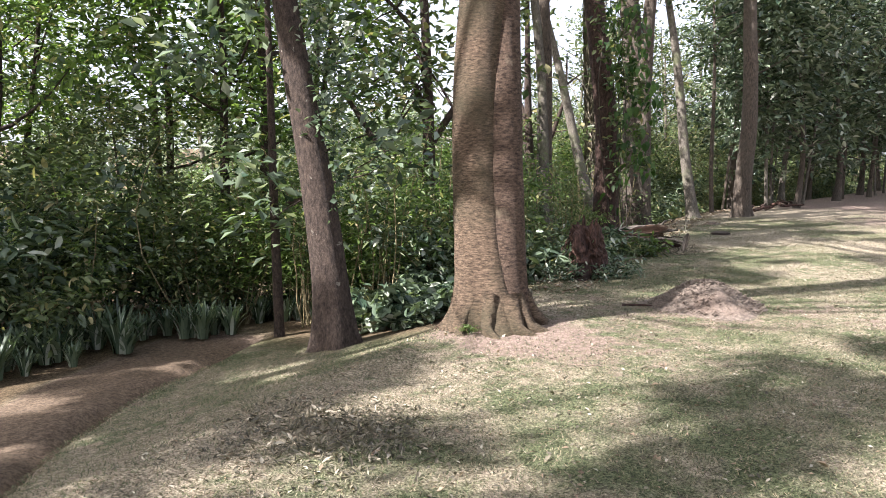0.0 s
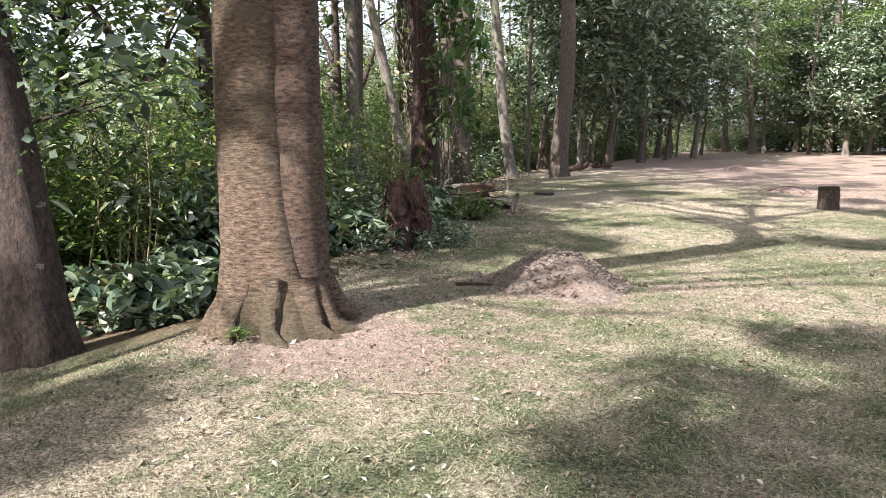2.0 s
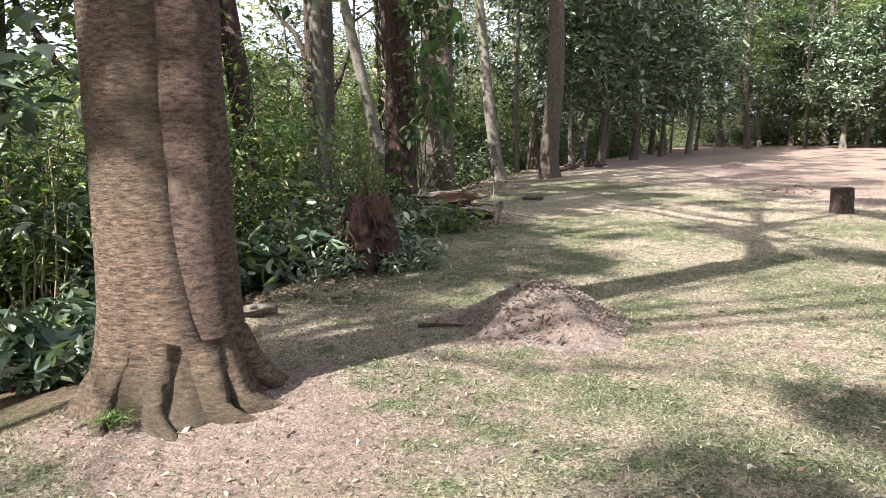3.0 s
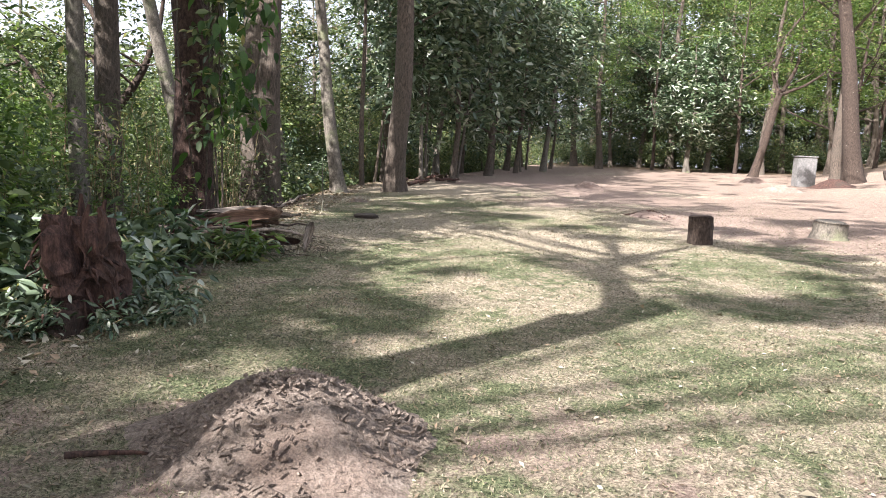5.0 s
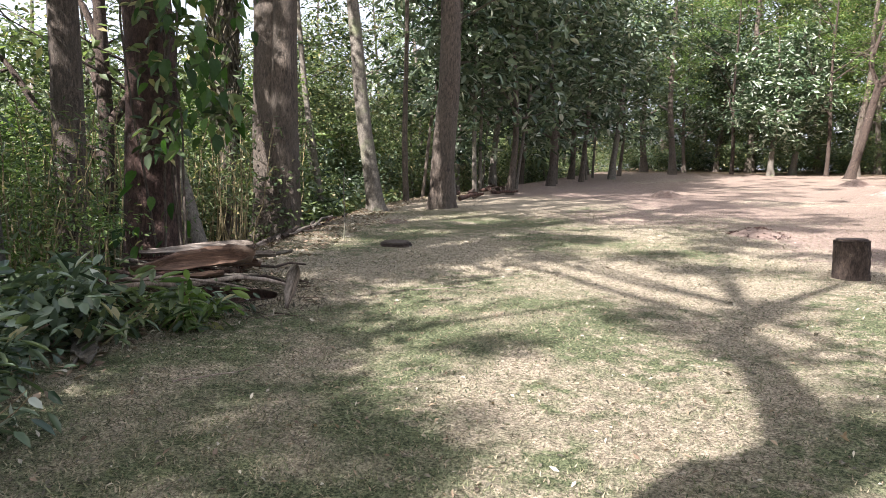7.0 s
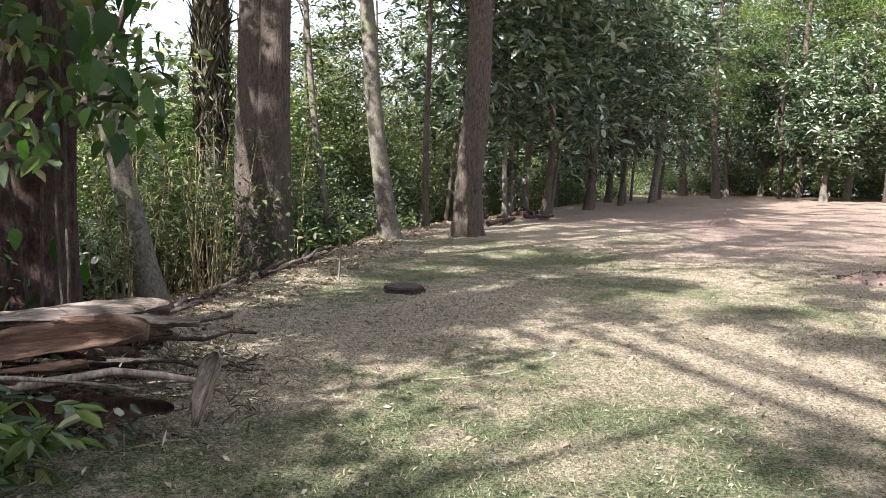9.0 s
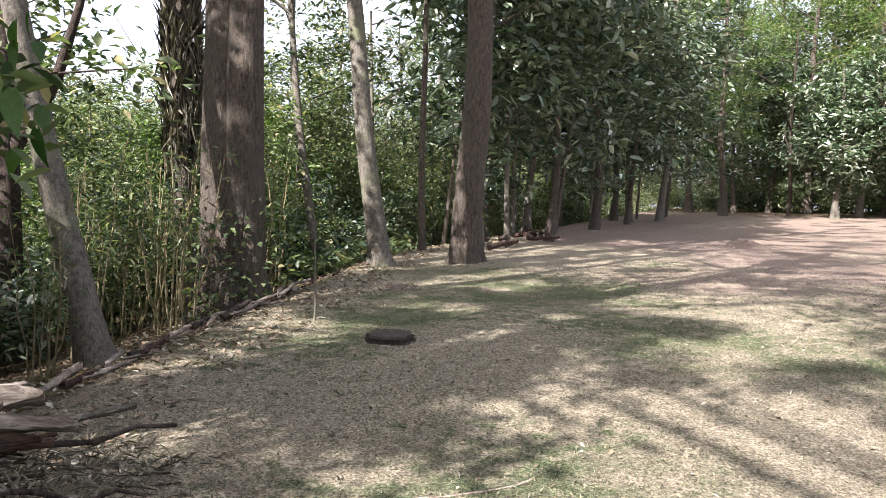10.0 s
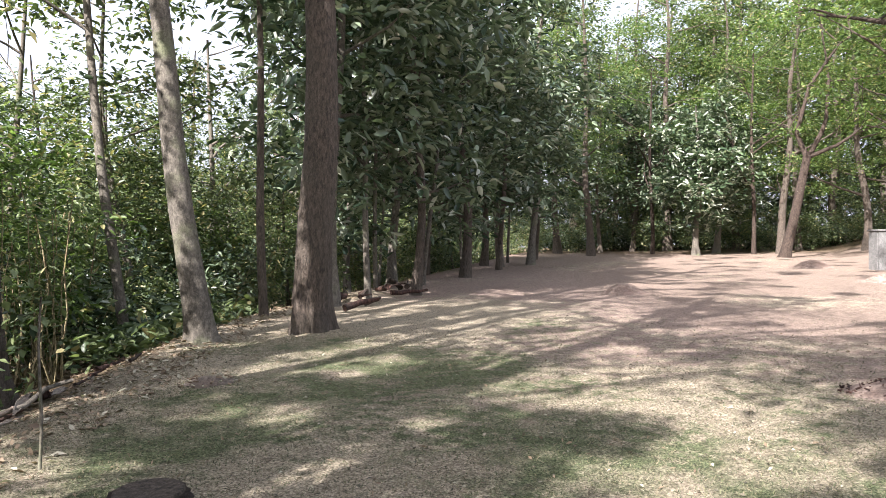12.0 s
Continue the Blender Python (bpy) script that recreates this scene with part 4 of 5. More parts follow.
def stump(label, base, r, h, bark, top_mat, tilt=(0, 0), splay=1.15, group="tree stumps"):
    """A sawn stump: rough bark side, cut top with a rim."""
    x, y = base
    e = thing("tree_stump", label, "stump", group, (x, y, H(x, y) - 0.04))
    e.rotation_euler = (radians(tilt[0]), radians(tilt[1]), 0)
    hs = np.linspace(0, h, 7)
    me = tube_mesh("bark", [(np.stack([0 * hs, 0 * hs, hs], -1), r * (1 + (splay - 1) * np.exp(-hs / (0.3 * h))), 0.09)], 22)
    part_me("bark", me, bark, e, "", True)
    bm = bmesh.new()
    bmesh.ops.create_cone(bm, cap_ends=True, segments=22, radius1=r * 0.9, radius2=r * 0.86, depth=0.03)
    bmesh.ops.translate(bm, verts=bm.verts, vec=(0, 0, h + 0.004))
    part("cut_face", bm, top_mat, e, "weathered sawn face")
    return e


stump("dark weathered upright stump on bare ground", (1.66, 15.5), 0.2, 0.5, BARK_DARK, BARK_DARK, (0, -2), 1.08)
stump("pale broken low stump on bare ground", (4.1, 17.6), 0.28, 0.36, BARK_GREY, BARK_GREY, (4, 3), 1.3)
stump("flat grey stump sawn near the ground", (-4.6, 16.2), 0.24, 0.09, BARK_DARK, BARK_BROWN, (2, 0), 1.2)


def heap(name, label, base, rx, ry, h, material, category="mound", bits=0, bit_mats=(), seed=1):
    """A low heap of loose earth with crumbs and chips on it."""
    x, y = base
    e = thing(name, label, category, "earth heaps", (x, y, H(x, y)))
    n = 40
    g = np.linspace(-1.25, 1.25, n)
    X, Y = np.meshgrid(g, g)
    rr = np.hypot(X, Y)
    ang = np.arctan2(Y, X)
    rr = rr * (1 + 0.1 * np.sin(3 * ang + seed) + 0.06 * np.sin(5 * ang + 2 * seed))
    Z = h * np.exp(-(rr * 1.35) ** 2.4) - 0.03
    rough = np.array([[noise.noise(Vector((a * 4 + seed, b2 * 4, seed))) + 0.6 * noise.noise(Vector((a * 11, b2 * 11 + seed, 2))) for a, b2 in zip(r1, r2)] for r1, r2 in zip(X, Y)])
    Z = Z + rough * h * 0.16 * np.exp(-(rr * 1.1) ** 2)
    vv = np.stack([X * rx, Y * ry, Z], -1).reshape(-1, 3)
    for i in range(len(vv)):
        vv[i, 2] += H(x + vv[i, 0], y + vv[i, 1]) - H(x, y)
    i2, j2 = np.meshgrid(np.arange(n - 1), np.arange(n - 1), indexing="ij")
    q = np.stack([i2 * n + j2, i2 * n + j2 + 1, (i2 + 1) * n + j2 + 1, (i2 + 1) * n + j2], -1).reshape(-1, 4)
    part_me("earth", mesh_np("earth", vv, q), material, e, "", True)
    if bits:
        bm = bmesh.new()
        for _ in range(bits):
            a, r = random.random() * 6.28, random.random() ** 0.6
            px, py = math.cos(a) * r * rx, math.sin(a) * r * ry
            pz = h * math.exp(-(r * 1.35) ** 2.4) + H(x + px, y + py) - H(x, y)
            s2 = random.uniform(0.006, 0.02)
            bmesh.ops.create_cube(bm, size=1, matrix=pose(px, py, pz, random.uniform(0, 90), random.uniform(-40, 40), random.uniform(0, 360)) @ Matrix.Diagonal((s2 * random.uniform(1, 4), s2, s2 * 0.6, 1)))
        tagged(part("loose_earth", bm, bit_mats[0], e, "loose chips and clods"), kind="stuff")
    return e


mound = heap("earth_mound", "mound of loose pale earth and wood chips", (-1.05, 5.72), 0.72, 0.64, 0.35, EARTH, bits=950, bit_mats=(EARTH,))
heap("earth_mound", "small heap of reddish earth and bark", (0.9, 19.9), 0.55, 0.5, 0.16, RED_EARTH, bits=140, bit_mats=(ROT_WOOD,), seed=3)
heap("earth_mound", "little heap of red earth on the far lawn", (-1.3, 31.0), 0.6, 0.5, 0.28, RED_EARTH, seed=5)
heap("earth_mound", "low heap of red earth near the forked tree", (6.3, 35.4), 0.9, 0.7, 0.3, RED_EARTH, seed=6)
heap("earth_mound", "low heap of dark earth on the far lawn", (6.4, 43.5), 0.8, 0.7, 0.3, RED_EARTH, seed=7)
heap("earth_mound", "dark heap of earth at the concrete block", (9.3, 40.0), 1.0, 0.7, 0.4, ROT_WOOD, seed=8)
heap("earth_mound", "small earth heap with dry grass", (-6.0, 19.4), 0.35, 0.3, 0.1, EARTH, bits=60, bit_mats=(LEAF_DRY,), seed=9)


def stick(name, label, pts, r, material, category="branch", group="fallen wood"):
    e = tagged(part_me(name, tube_mesh(name, [(pts, np.linspace(r, r * 0.5, len(pts)), 0.1)], 7), material, None, label, True), category=category, group=group)
    return e


def ground_stick(name, label, a, b2, r, material, lift=(0, 0), **k):
    p = curve_pts((a[0], a[1], H(*a) + r * 0.7 + lift[0]), (b2[0], b2[1], H(*b2) + r * 0.7 + lift[1]), 8, 0.03)
    p[:, 2] = np.maximum(p[:, 2], [H(q[0], q[1]) + r * 0.5 for q in p])
    return stick(name, label, p, r, material, **k)


ground_stick("stick", "pale split stick lying on the earth mound", (-1.2, 6.15), (-0.95, 5.95), 0.02, DRY_WOOD, (0.14, 0.2))
ground_stick("stick", "thin pale twig standing in the earth mound", (-0.82, 5.95), (-0.78, 6.0), 0.008, DRY_WOOD, (0.1, 0.24))
ground_stick("stick", "short dark stick at the mound's foot", (-1.95, 5.2), (-1.6, 5.35), 0.02, ROT_WOOD)
ground_stick("stick", "crooked grey stick on leaf litter", (-4.5, 10.15), (-3.95, 9.2), 0.025, BARK_GREY)
ground_stick("stick", "thin dry twig lying on the lawn", (-3.2, 9.3), (-2.9, 9.75), 0.008, DRY_WOOD)
ground_stick("stick", "thin dry twig lying on the lawn", (-2.95, 12.8), (-2.4, 13.3), 0.008, DRY_WOOD)
ground_stick("stick", "thin dry twig lying on the lawn", (-1.0, 2.2), (-0.6, 2.35), 0.007, DRY_WOOD)
for i in range(26):
    y = 13.2 + 0.31 * i + random.uniform(-0.2, 0.2)
    x = float(edge_x(y)) - 0.35 + random.uniform(-0.28, 0.2)
    ln = random.uniform(0.25, 0.8)
    ground_stick("log", "broken weathered branch lying along the bank's edge", (x, y), (x - random.uniform(0.0, 0.5) * ln, y + 0.95 * ln), random.uniform(0.016, 0.05), random.choice((BARK_GREY, ROT_WOOD, DRY_WOOD, BARK_DARK, ROT_WOOD)), (random.uniform(0, 0.08), random.uniform(0, 0.1)), category="log")
ground_stick("log", "dark broken branch beside the stout tree", (-7.6, 16.9), (-6.95, 18.5), 0.04, BARK_GREY, (0.02, 0.16), category="log")
for i in range(18):
    x, y = -7.0 + random.uniform(-0.7, 0.5), 25.4 + 0.42 * i
    a, ln = random.uniform(0.6, 2.6), random.uniform(0.3, 1.1)
    ground_stick("log", "short rotten branch heaped under the dark trees", (x, y), (x + ln * math.cos(a), y + ln * math.sin(a)), random.uniform(0.03, 0.09), random.choice((ROT_WOOD, BARK_DARK)), (random.uniform(0, 0.15), random.uniform(0, 0.25)), category="log")
ground_stick("log", "dark log lying on the red bank", (11.8, 41.5), (16.0, 40.5), 0.25, BARK_DARK, category="log")

# sapling stake with its bare ring of earth
hs = np.linspace(0, 1.25, 9)
p = np.stack([-5.75 + 0.015 * np.sin(hs * 5), 16.65 + 0.02 * hs, H(-5.75, 16.65) - 0.05 + hs], -1)
stick("sapling_stake", "thin pale sapling stake standing on the lawn", p, 0.013, BARK_GREY, "stake", "")


# concrete block by the far trees
blk = thing("concrete_block", "upright grey concrete block on the far lawn", "block", at_=(8.35, 41.6, H(8.35, 41.6) - 0.1))
blk.rotation_euler = (0, 0, radians(12))
bm = bmesh.new()
bmesh.ops.create_cube(bm, size=1, matrix=pose(0, 0, 0.75) @ Matrix.Diagonal((0.92, 0.6, 1.5, 1)))
bmesh.ops.bevel(bm, geom=bm.edges[:], offset=0.04, segments=2, affect="EDGES")
part("body", bm, CONCRETE, blk)
bm = bmesh.new()
bmesh.ops.create_cube(bm, size=1, matrix=pose(0, 0, 1.53) @ Matrix.Diagonal((0.98, 0.66, 0.07, 1)))
bmesh.ops.bevel(bm, geom=bm.edges[:], offset=0.015, segments=1, affect="EDGES")
part("cap", bm, CONCRETE, blk, "slightly wider cap slab")

# rotten fern-rooted stump at the lawn edge
rs = thing("rotten_stump", "red-brown rotten stump with fibrous roots at the lawn edge", "stump", at_=(-3.72, 7.35, H(-3.72, 7.35) - 0.05))
hs = np.linspace(0, 0.9, 14)
part_me("core", tube_mesh("core", [(np.stack([0.05 * np.sin(hs * 4), 0.03 * np.sin(hs * 7), hs], -1), 0.27 + 0.07 * np.exp(-hs / 0.15) - 0.04 * hs, 0.42)], 26), ROT_WOOD, rs)
for i in range(9):
    a = i * 0.7 + random.uniform(-0.2, 0.2)
    r = random.uniform(0.14, 0.24)
    p0 = np.array([r * math.cos(a), r * math.sin(a), 0.7])
    part_me("splinter", tube_mesh("splinter", [(curve_pts(p0, p0 + [random.uniform(-0.05, 0.05), random.uniform(-0.05, 0.05), random.uniform(0.15, 0.42)], 5, 0.08), np.linspace(random.uniform(0.05, 0.09), 0.012, 5), 0.3)], 8), ROT_WOOD, rs)
for i in range(60):
    a = random.random() * 6.28
    z1 = random.uniform(0.12, 0.85)
    part_me("root", tube_mesh("root", [(curve_pts((0.25 * math.cos(a), 0.25 * math.sin(a), z1), (0.33 * math.cos(a + random.uniform(-0.5, 0.5)), 0.33 * math.sin(a + 0.2), max(0.02, z1 - random.uniform(0.1, 0.35))), 5, 0.2), np.linspace(0.018, 0.005, 5), 0.2)], 5), ROT_WOOD, rs)


# ---- brush heap under the vine-hung tree ----
def sheath(label, m, length, width, curl, material=PALM_SHEATH):
    """A dry palm leaf base: a long trough, broad and rounded at one end, drawn out at the other."""
    n, k = 18, 9
    u, w = 1 - (1 - np.linspace(0, 1, n)) ** 1.8, np.linspace(-1, 1, k)
    prof = width * np.sqrt(np.maximum(0.0004, 1 - u ** 4)) * (0.3 + 0.7 * smooth01(u, 0.05, 0.6))
    prof = prof * (1 + 0.1 * np.sin(u * 13 + length * 9) + np.random.normal(0, 0.05, n))
    U, W = np.meshgrid(u, w, indexing="ij")
    Pw = prof[:, None] * W
    Z = curl * width * (np.abs(W) ** 1.6) * (0.45 + 0.55 * U) + 0.12 * length * (U - 0.5) ** 2 + 0.05 * width * np.sin(W * 9 + U * 5) + np.random.normal(0, 0.004, U.shape)
    v = np.stack([U * length, Pw * (1 - 0.3 * curl) + 0.05 * length * np.sin(U * 2.6), Z], -1).reshape(-1, 3)
    low = v - [0, 0, 0.012]
    i2, j2 = np.meshgrid(np.arange(n - 1), np.arange(k - 1), indexing="ij")
    q = np.stack([i2 * k + j2, i2 * k + j2 + 1, (i2 + 1) * k + j2 + 1, (i2 + 1) * k + j2], -1).reshape(-1, 4)
    rimv = [j for j in range(k)] + [i * k + k - 1 for i in range(1, n)] + [(n - 1) * k + j for j in range(k - 2, -1, -1)] + [i * k for i in range(n - 2, 0, -1)]
    o = n * k
    side = [[rimv[i], rimv[(i + 1) % len(rimv)], o + rimv[(i + 1) % len(rimv)], o + rimv[i]] for i in range(len(rimv))]
    me = mesh_np("palm_sheath", np.concatenate([v, low]), np.concatenate([q[:, ::-1], q + o, np.array(side)]))
    ob = tagged(part_me("palm_sheath", me, material, None, label, True), category="palm sheath", group="brush heap")
    ob.matrix_world = m
    return ob


sheath("grey curled strip of bark at the lawn edge", pose(-3.75, 4.75, H(-3.5, 4.9) + 0.03, 12, 0, 20), 0.6, 0.1, 0.8, BARK_GREY)
fern = shrub("fern", "small bright green fern at the foot of a trunk", LEAF_LIGHT, 0.17, 0.09, 6, 9, 12, 0.05, 0.014, 0.035, 0.6, 0.3, "", 0.004, (-2.5, 2.62))
HB = H(-4.4, 11.5)
sheath("broad brown palm sheath lying hollow side out on brush", pose(-4.85, 10.75, HB + 0.33, 52, -2, 50), 1.1, 0.17, 1.1)
sheath("pale dry palm sheath on top of the brush heap", pose(-5.35, 11.55, HB + 0.4, 34, 0, 42), 1.05, 0.1, 0.8, STRIP)
sheath("bleached split palm sheath on the brush heap", pose(-4.95, 11.7, HB + 0.42, 24, 4, 30), 0.85, 0.07, 0.7, STRIP)
sheath("bleached split palm sheath on the brush heap", pose(-5.2, 11.25, HB + 0.44, 40, 2, 56), 1.0, 0.07, 0.7, STRIP)
sheath("dark curled palm sheath at the heap's foot", pose(-4.7, 10.4, HB + 0.08, 66, 0, 44), 1.35, 0.12, 1.0, ROT_WOOD)
sheath("grey curled palm tip standing out of the heap", pose(-3.68, 11.46, HB + 0.0, 40, -68, 70), 0.42, 0.09, 0.8, STRIP)
sheath("grey palm sheath lying on the lawn edge", pose(-4.50, 9.75, HB + 0.02, 6, 2, -38), 0.8, 0.1, 0.4, BARK_GREY)
sheath("brown palm sheath under the brush", pose(-5.35, 10.75, HB + 0.16, 40, 2, 48), 1.4, 0.16, 0.9, ROT_WOOD)
arc = curve_pts((-5.05, 10.3, HB + 0.2), (-3.75, 11.6, HB + 0.22), 9, 0)
arc[:, 2] += 0.1 * np.sin(np.linspace(0, math.pi, 9))
stick("stick", "arched pale palm stalk in the brush heap", arc, 0.035, DRY_WOOD, group="brush heap")
for i in range(30):
    a = random.uniform(0.3, 1.4)
    cx, cy, ln = random.uniform(-5.3, -4.3), random.uniform(10.7, 12.4), random.uniform(0.4, 1.3)
    z0 = random.uniform(0.05, 0.45)
    p = curve_pts((cx - ln / 2 * math.cos(a), cy - ln / 2 * math.sin(a), H(cx, cy) + z0), (cx + ln / 2 * math.cos(a), cy + ln / 2 * math.sin(a), H(cx, cy) + max(0.03, z0 * 0.5)), 7, 0.09)
    stick("stick", "dry stick in the brush heap", p, random.uniform(0.008, 0.026), random.choice((DRY_WOOD, BARK_GREY, BARK_DARK, ROT_WOOD)), group="brush heap")
for i in range(26):
    a = random.uniform(0, 6.28)
    cx, cy, ln = random.uniform(-4.3, -3.6), random.uniform(11.2, 12.9), random.uniform(0.1, 0.35)
    ground_stick("stick", "small dry twig beside the brush heap", (cx, cy), (cx + ln * math.cos(a), cy + ln * math.sin(a)), 0.006, random.choice((ROT_WOOD, DRY_WOOD)), group="brush heap")
base_h = thing("brush_litter", "matted dead leaves and fibres under the brush heap", "litter", at_=(-4.75, 11.7, H(-4.75, 11.7)), kind="stuff")
cs = np.stack([np.random.normal(0, 0.55, 3400), np.random.normal(0, 0.65, 3400), np.zeros(3400)], -1)
cs[:, 2] = 0.3 * np.exp(-(cs[:, 0] / 0.8) ** 2 - (cs[:, 1] / 0.9) ** 2) * np.random.uniform(0.1, 1, 3400) + 0.02
lv, lf = leaves(cs, np.random.normal(0, 0.5, (3400, 3)) + [0, 0, 1], np.random.normal(0, 1, (3400, 3)), np.random.uniform(0.03, 0.13, 3400), np.random.uniform(0.006, 0.022, 3400))
part_me("dead_leaves", mesh_np("dead_leaves", lv, lf), DEAD, base_h)

for i in range(16):
    a = random.uniform(20, 75)
    sheath("torn strip of dry palm bark in the brush heap", pose(random.uniform(-5.3, -4.6), random.uniform(10.8, 12.0), HB + random.uniform(0.1, 0.42), random.uniform(10, 70), random.uniform(-8, 8), a), random.uniform(0.4, 0.9), random.uniform(0.02, 0.05), 0.8, random.choice((STRIP, PALM_SHEATH, ROT_WOOD, BARK_GREY)))

for i in range(12):
    y = 13.3 + 0.5 * i
    x = float(edge_x(y)) - 0.3 + random.uniform(-0.2, 0.25)
    sheath("pale flaking strip of bark along the bank's edge", pose(x, y, H(x, y) + 0.05, random.uniform(-20, 30), random.uniform(-6, 6), 104 + random.uniform(-14, 14)), random.uniform(0.4, 0.9), random.uniform(0.03, 0.07), 0.7, random.choice((STRIP, DRY_WOOD, ROT_WOOD)))

# growth closing the view beyond the dirt path
scatter([bush[2], bush[0], bush[4]], [(-10.4, 1.0), (-11.4, 2.2), (-12.4, 0.4), (-10.9, 3.4), (-12.9, 2.9), (-10.3, -0.6), (-13.8, 1.4), (-11.2, -1.4), (-12.0, 4.6), (-13.4, -0.8)], 1.1, 1.7, 0.05)
scatter(thicket[:1], [(-13.6, 0.6), (-12.6, 3.6), (-15.0, 3.4), (-12.4, -1.6)], 0.6, 0.85)

# cut leafy branches before the heap, and bushes round the rotten stump
cut = [shrub("shrub", "cut leafy branch with long green leaves at the lawn edge", LEAF_MID, 0.48, 0.62, 7, 15, 13, 0.21, 0.06, 0.16, 0.6, 0.6, "cut branches", 0.012, (-4.5, 9.7)),
       shrub("shrub", "cut branch with dark drooping leaves at the lawn edge", LEAF_DARK, 0.5, 0.66, 7, 16, 13, 0.2, 0.07, 0.17, 0.6, 0.6, "cut branches", 0.012, (-4.6, 8.8))]
for x, y, s2 in ((-4.2, 10.4, 0.7), (-5.0, 10.2, 1.1), (-5.3, 9.3, 1.3), (-4.3, 8.3, 0.9), (-5.1, 8.4, 1.3), (-4.5, 7.7, 1.1), (-5.2, 7.4, 1.4), (-4.1, 10.85, 0.55), (-5.6, 10.6, 1.2), (-4.15, 9.1, 0.7)):
    put_copy(random.choice(cut), x, y, s2, 0.02)
for x, y, s2 in ((-4.05, 7.75, 0.8), (-4.2, 7.1, 0.8), (-3.5, 7.95, 0.7), (-3.95, 6.75, 0.5), (-4.4, 7.4, 1.0), (-3.42, 7.12, 0.45), (-3.3, 7.55, 0.5)):
    put_copy(cut[1], x, y, s2, 0.0)
scatter(bush, [(-5.9, 9.9), (-6.2, 10.9), (-5.7, 8.2), (-4.9, 6.9), (-5.3, 6.2)], 0.6, 0.85)
fresh = shrub("shrub", "light green leafy sprig beside the brush heap", LEAF_LIGHT, 0.4, 0.35, 5, 10, 14, 0.2, 0.06, 0.1, 0.7, 0.8, "cut branches", 0.008, (-4.05, 10.5))


# ---- climbing vine with large leaves on the reddish tree ----
def big_leaf_mesh(n=6):
    """A broad heart-shaped leaf, folded along the midrib, with a bent tip."""
    u = np.linspace(0, 1, n)
    w = 0.29 * np.array([0.3, 0.92, 1.0, 0.78, 0.42, 0.02])
    mid = np.stack([0 * u, u, -0.28 * u ** 2], -1)
    lft = mid + np.stack([-w, -0.08 * (1 - u), 0.16 * w / 0.36 * 0.4], -1)
    rgt = mid + np.stack([w, -0.08 * (1 - u), 0.16 * w / 0.36 * 0.4], -1)
    v = np.concatenate([lft, mid, rgt])
    q = [[i, i + n, i + n + 1, i + 1] for i in range(n - 1)] + [[i + n, i + 2 * n, i + 2 * n + 1, i + n + 1] for i in range(n - 1)]
    return mesh_np("leaf", v, q)


vine = thing("climbing_vine", "climbing vine with large hanging green leaves on a trunk", "vine", at_=(-5.72, 12.3, H(-5.72, 12.3)))
leaf_a, leaf_b = big_leaf_mesh(), big_leaf_mesh()
leaf_a.materials.append(VINE_LEAF)
leaf_b.materials.append(VINE_LEAF)
for i in range(5):
    x0 = random.uniform(0.1, 0.5)
    part_me("stem", tube_mesh("stem", [(curve_pts((x0, -0.25, 0.2), (x0 - 0.3, -0.2, 6.0), 12, 0.02), np.linspace(0.014, 0.008, 12), 0.1)], 6), BARK_BROWN, vine)
for i in range(295):
    z = random.uniform(1.6, 5.6) if i > 16 else random.uniform(0.4, 1.6)
    dx = random.uniform(0.4, 1.35) if z > 1.6 else random.uniform(0.2, 0.5)
    ob = part_me("leaf", leaf_a if random.random() < 0.5 else leaf_b, None, vine)
    s2 = random.uniform(0.12, 0.24)
    ob.matrix_basis = pose(-0.075 * z + dx - 0.12 * abs(z - 3.4), random.uniform(-0.7, 0.25), z, random.uniform(-95, -35), random.uniform(-25, 25), random.uniform(60, 250)) @ Matrix.Diagonal((s2, s2, s2, 1))
cs = np.array([[-0.075 * z + random.uniform(0.3, 1.2) - 0.12 * abs(z - 3.4), random.uniform(-0.6, 0.3), z] for z in np.random.uniform(1.5, 6.0, 60)])
lv, lf = clumps(cs, 14, 0.14, 0.17, 0.085, 0.9, 1.3, True)
part_me("foliage", mesh_np("foliage", lv, lf), LEAF_MID, vine)
# smaller ivy on the dark leaning tree and others
ivy = thing("ivy", "ivy leaves hanging on the dark leaning trunk", "vine", at_=(-4.6, 2.6, H(-4.6, 2.6)))
cs = np.array([[-0.155 * z + 0.32 * math.cos(a), 0.32 * math.sin(a), z] for z, a in ((random.uniform(1.6, 5.5), random.uniform(-0.6, 1.9)) for _ in range(46))])
lv, lf = clumps(cs, 16, 0.14, 0.11, 0.07, 0.6, 1.0)
part_me("foliage", mesh_np("foliage", lv, lf), LEAF_DARK, ivy)
ivy = thing("ivy", "ivy leaves low on the stout dark trunk", "vine", at_=(-7.9, 18.2, H(-7.9, 18.2)))
cs = np.array([[0.6 * math.cos(a), 0.6 * math.sin(a), z] for z, a in ((random.uniform(0.1, 1.3) ** 1.3, random.uniform(-2.8, 0.6)) for _ in range(34))])
lv, lf = clumps(cs, 14, 0.16, 0.13, 0.07, 0.6, 1.0)
part_me("foliage", mesh_np("foliage", lv, lf), LEAF_MID, ivy)

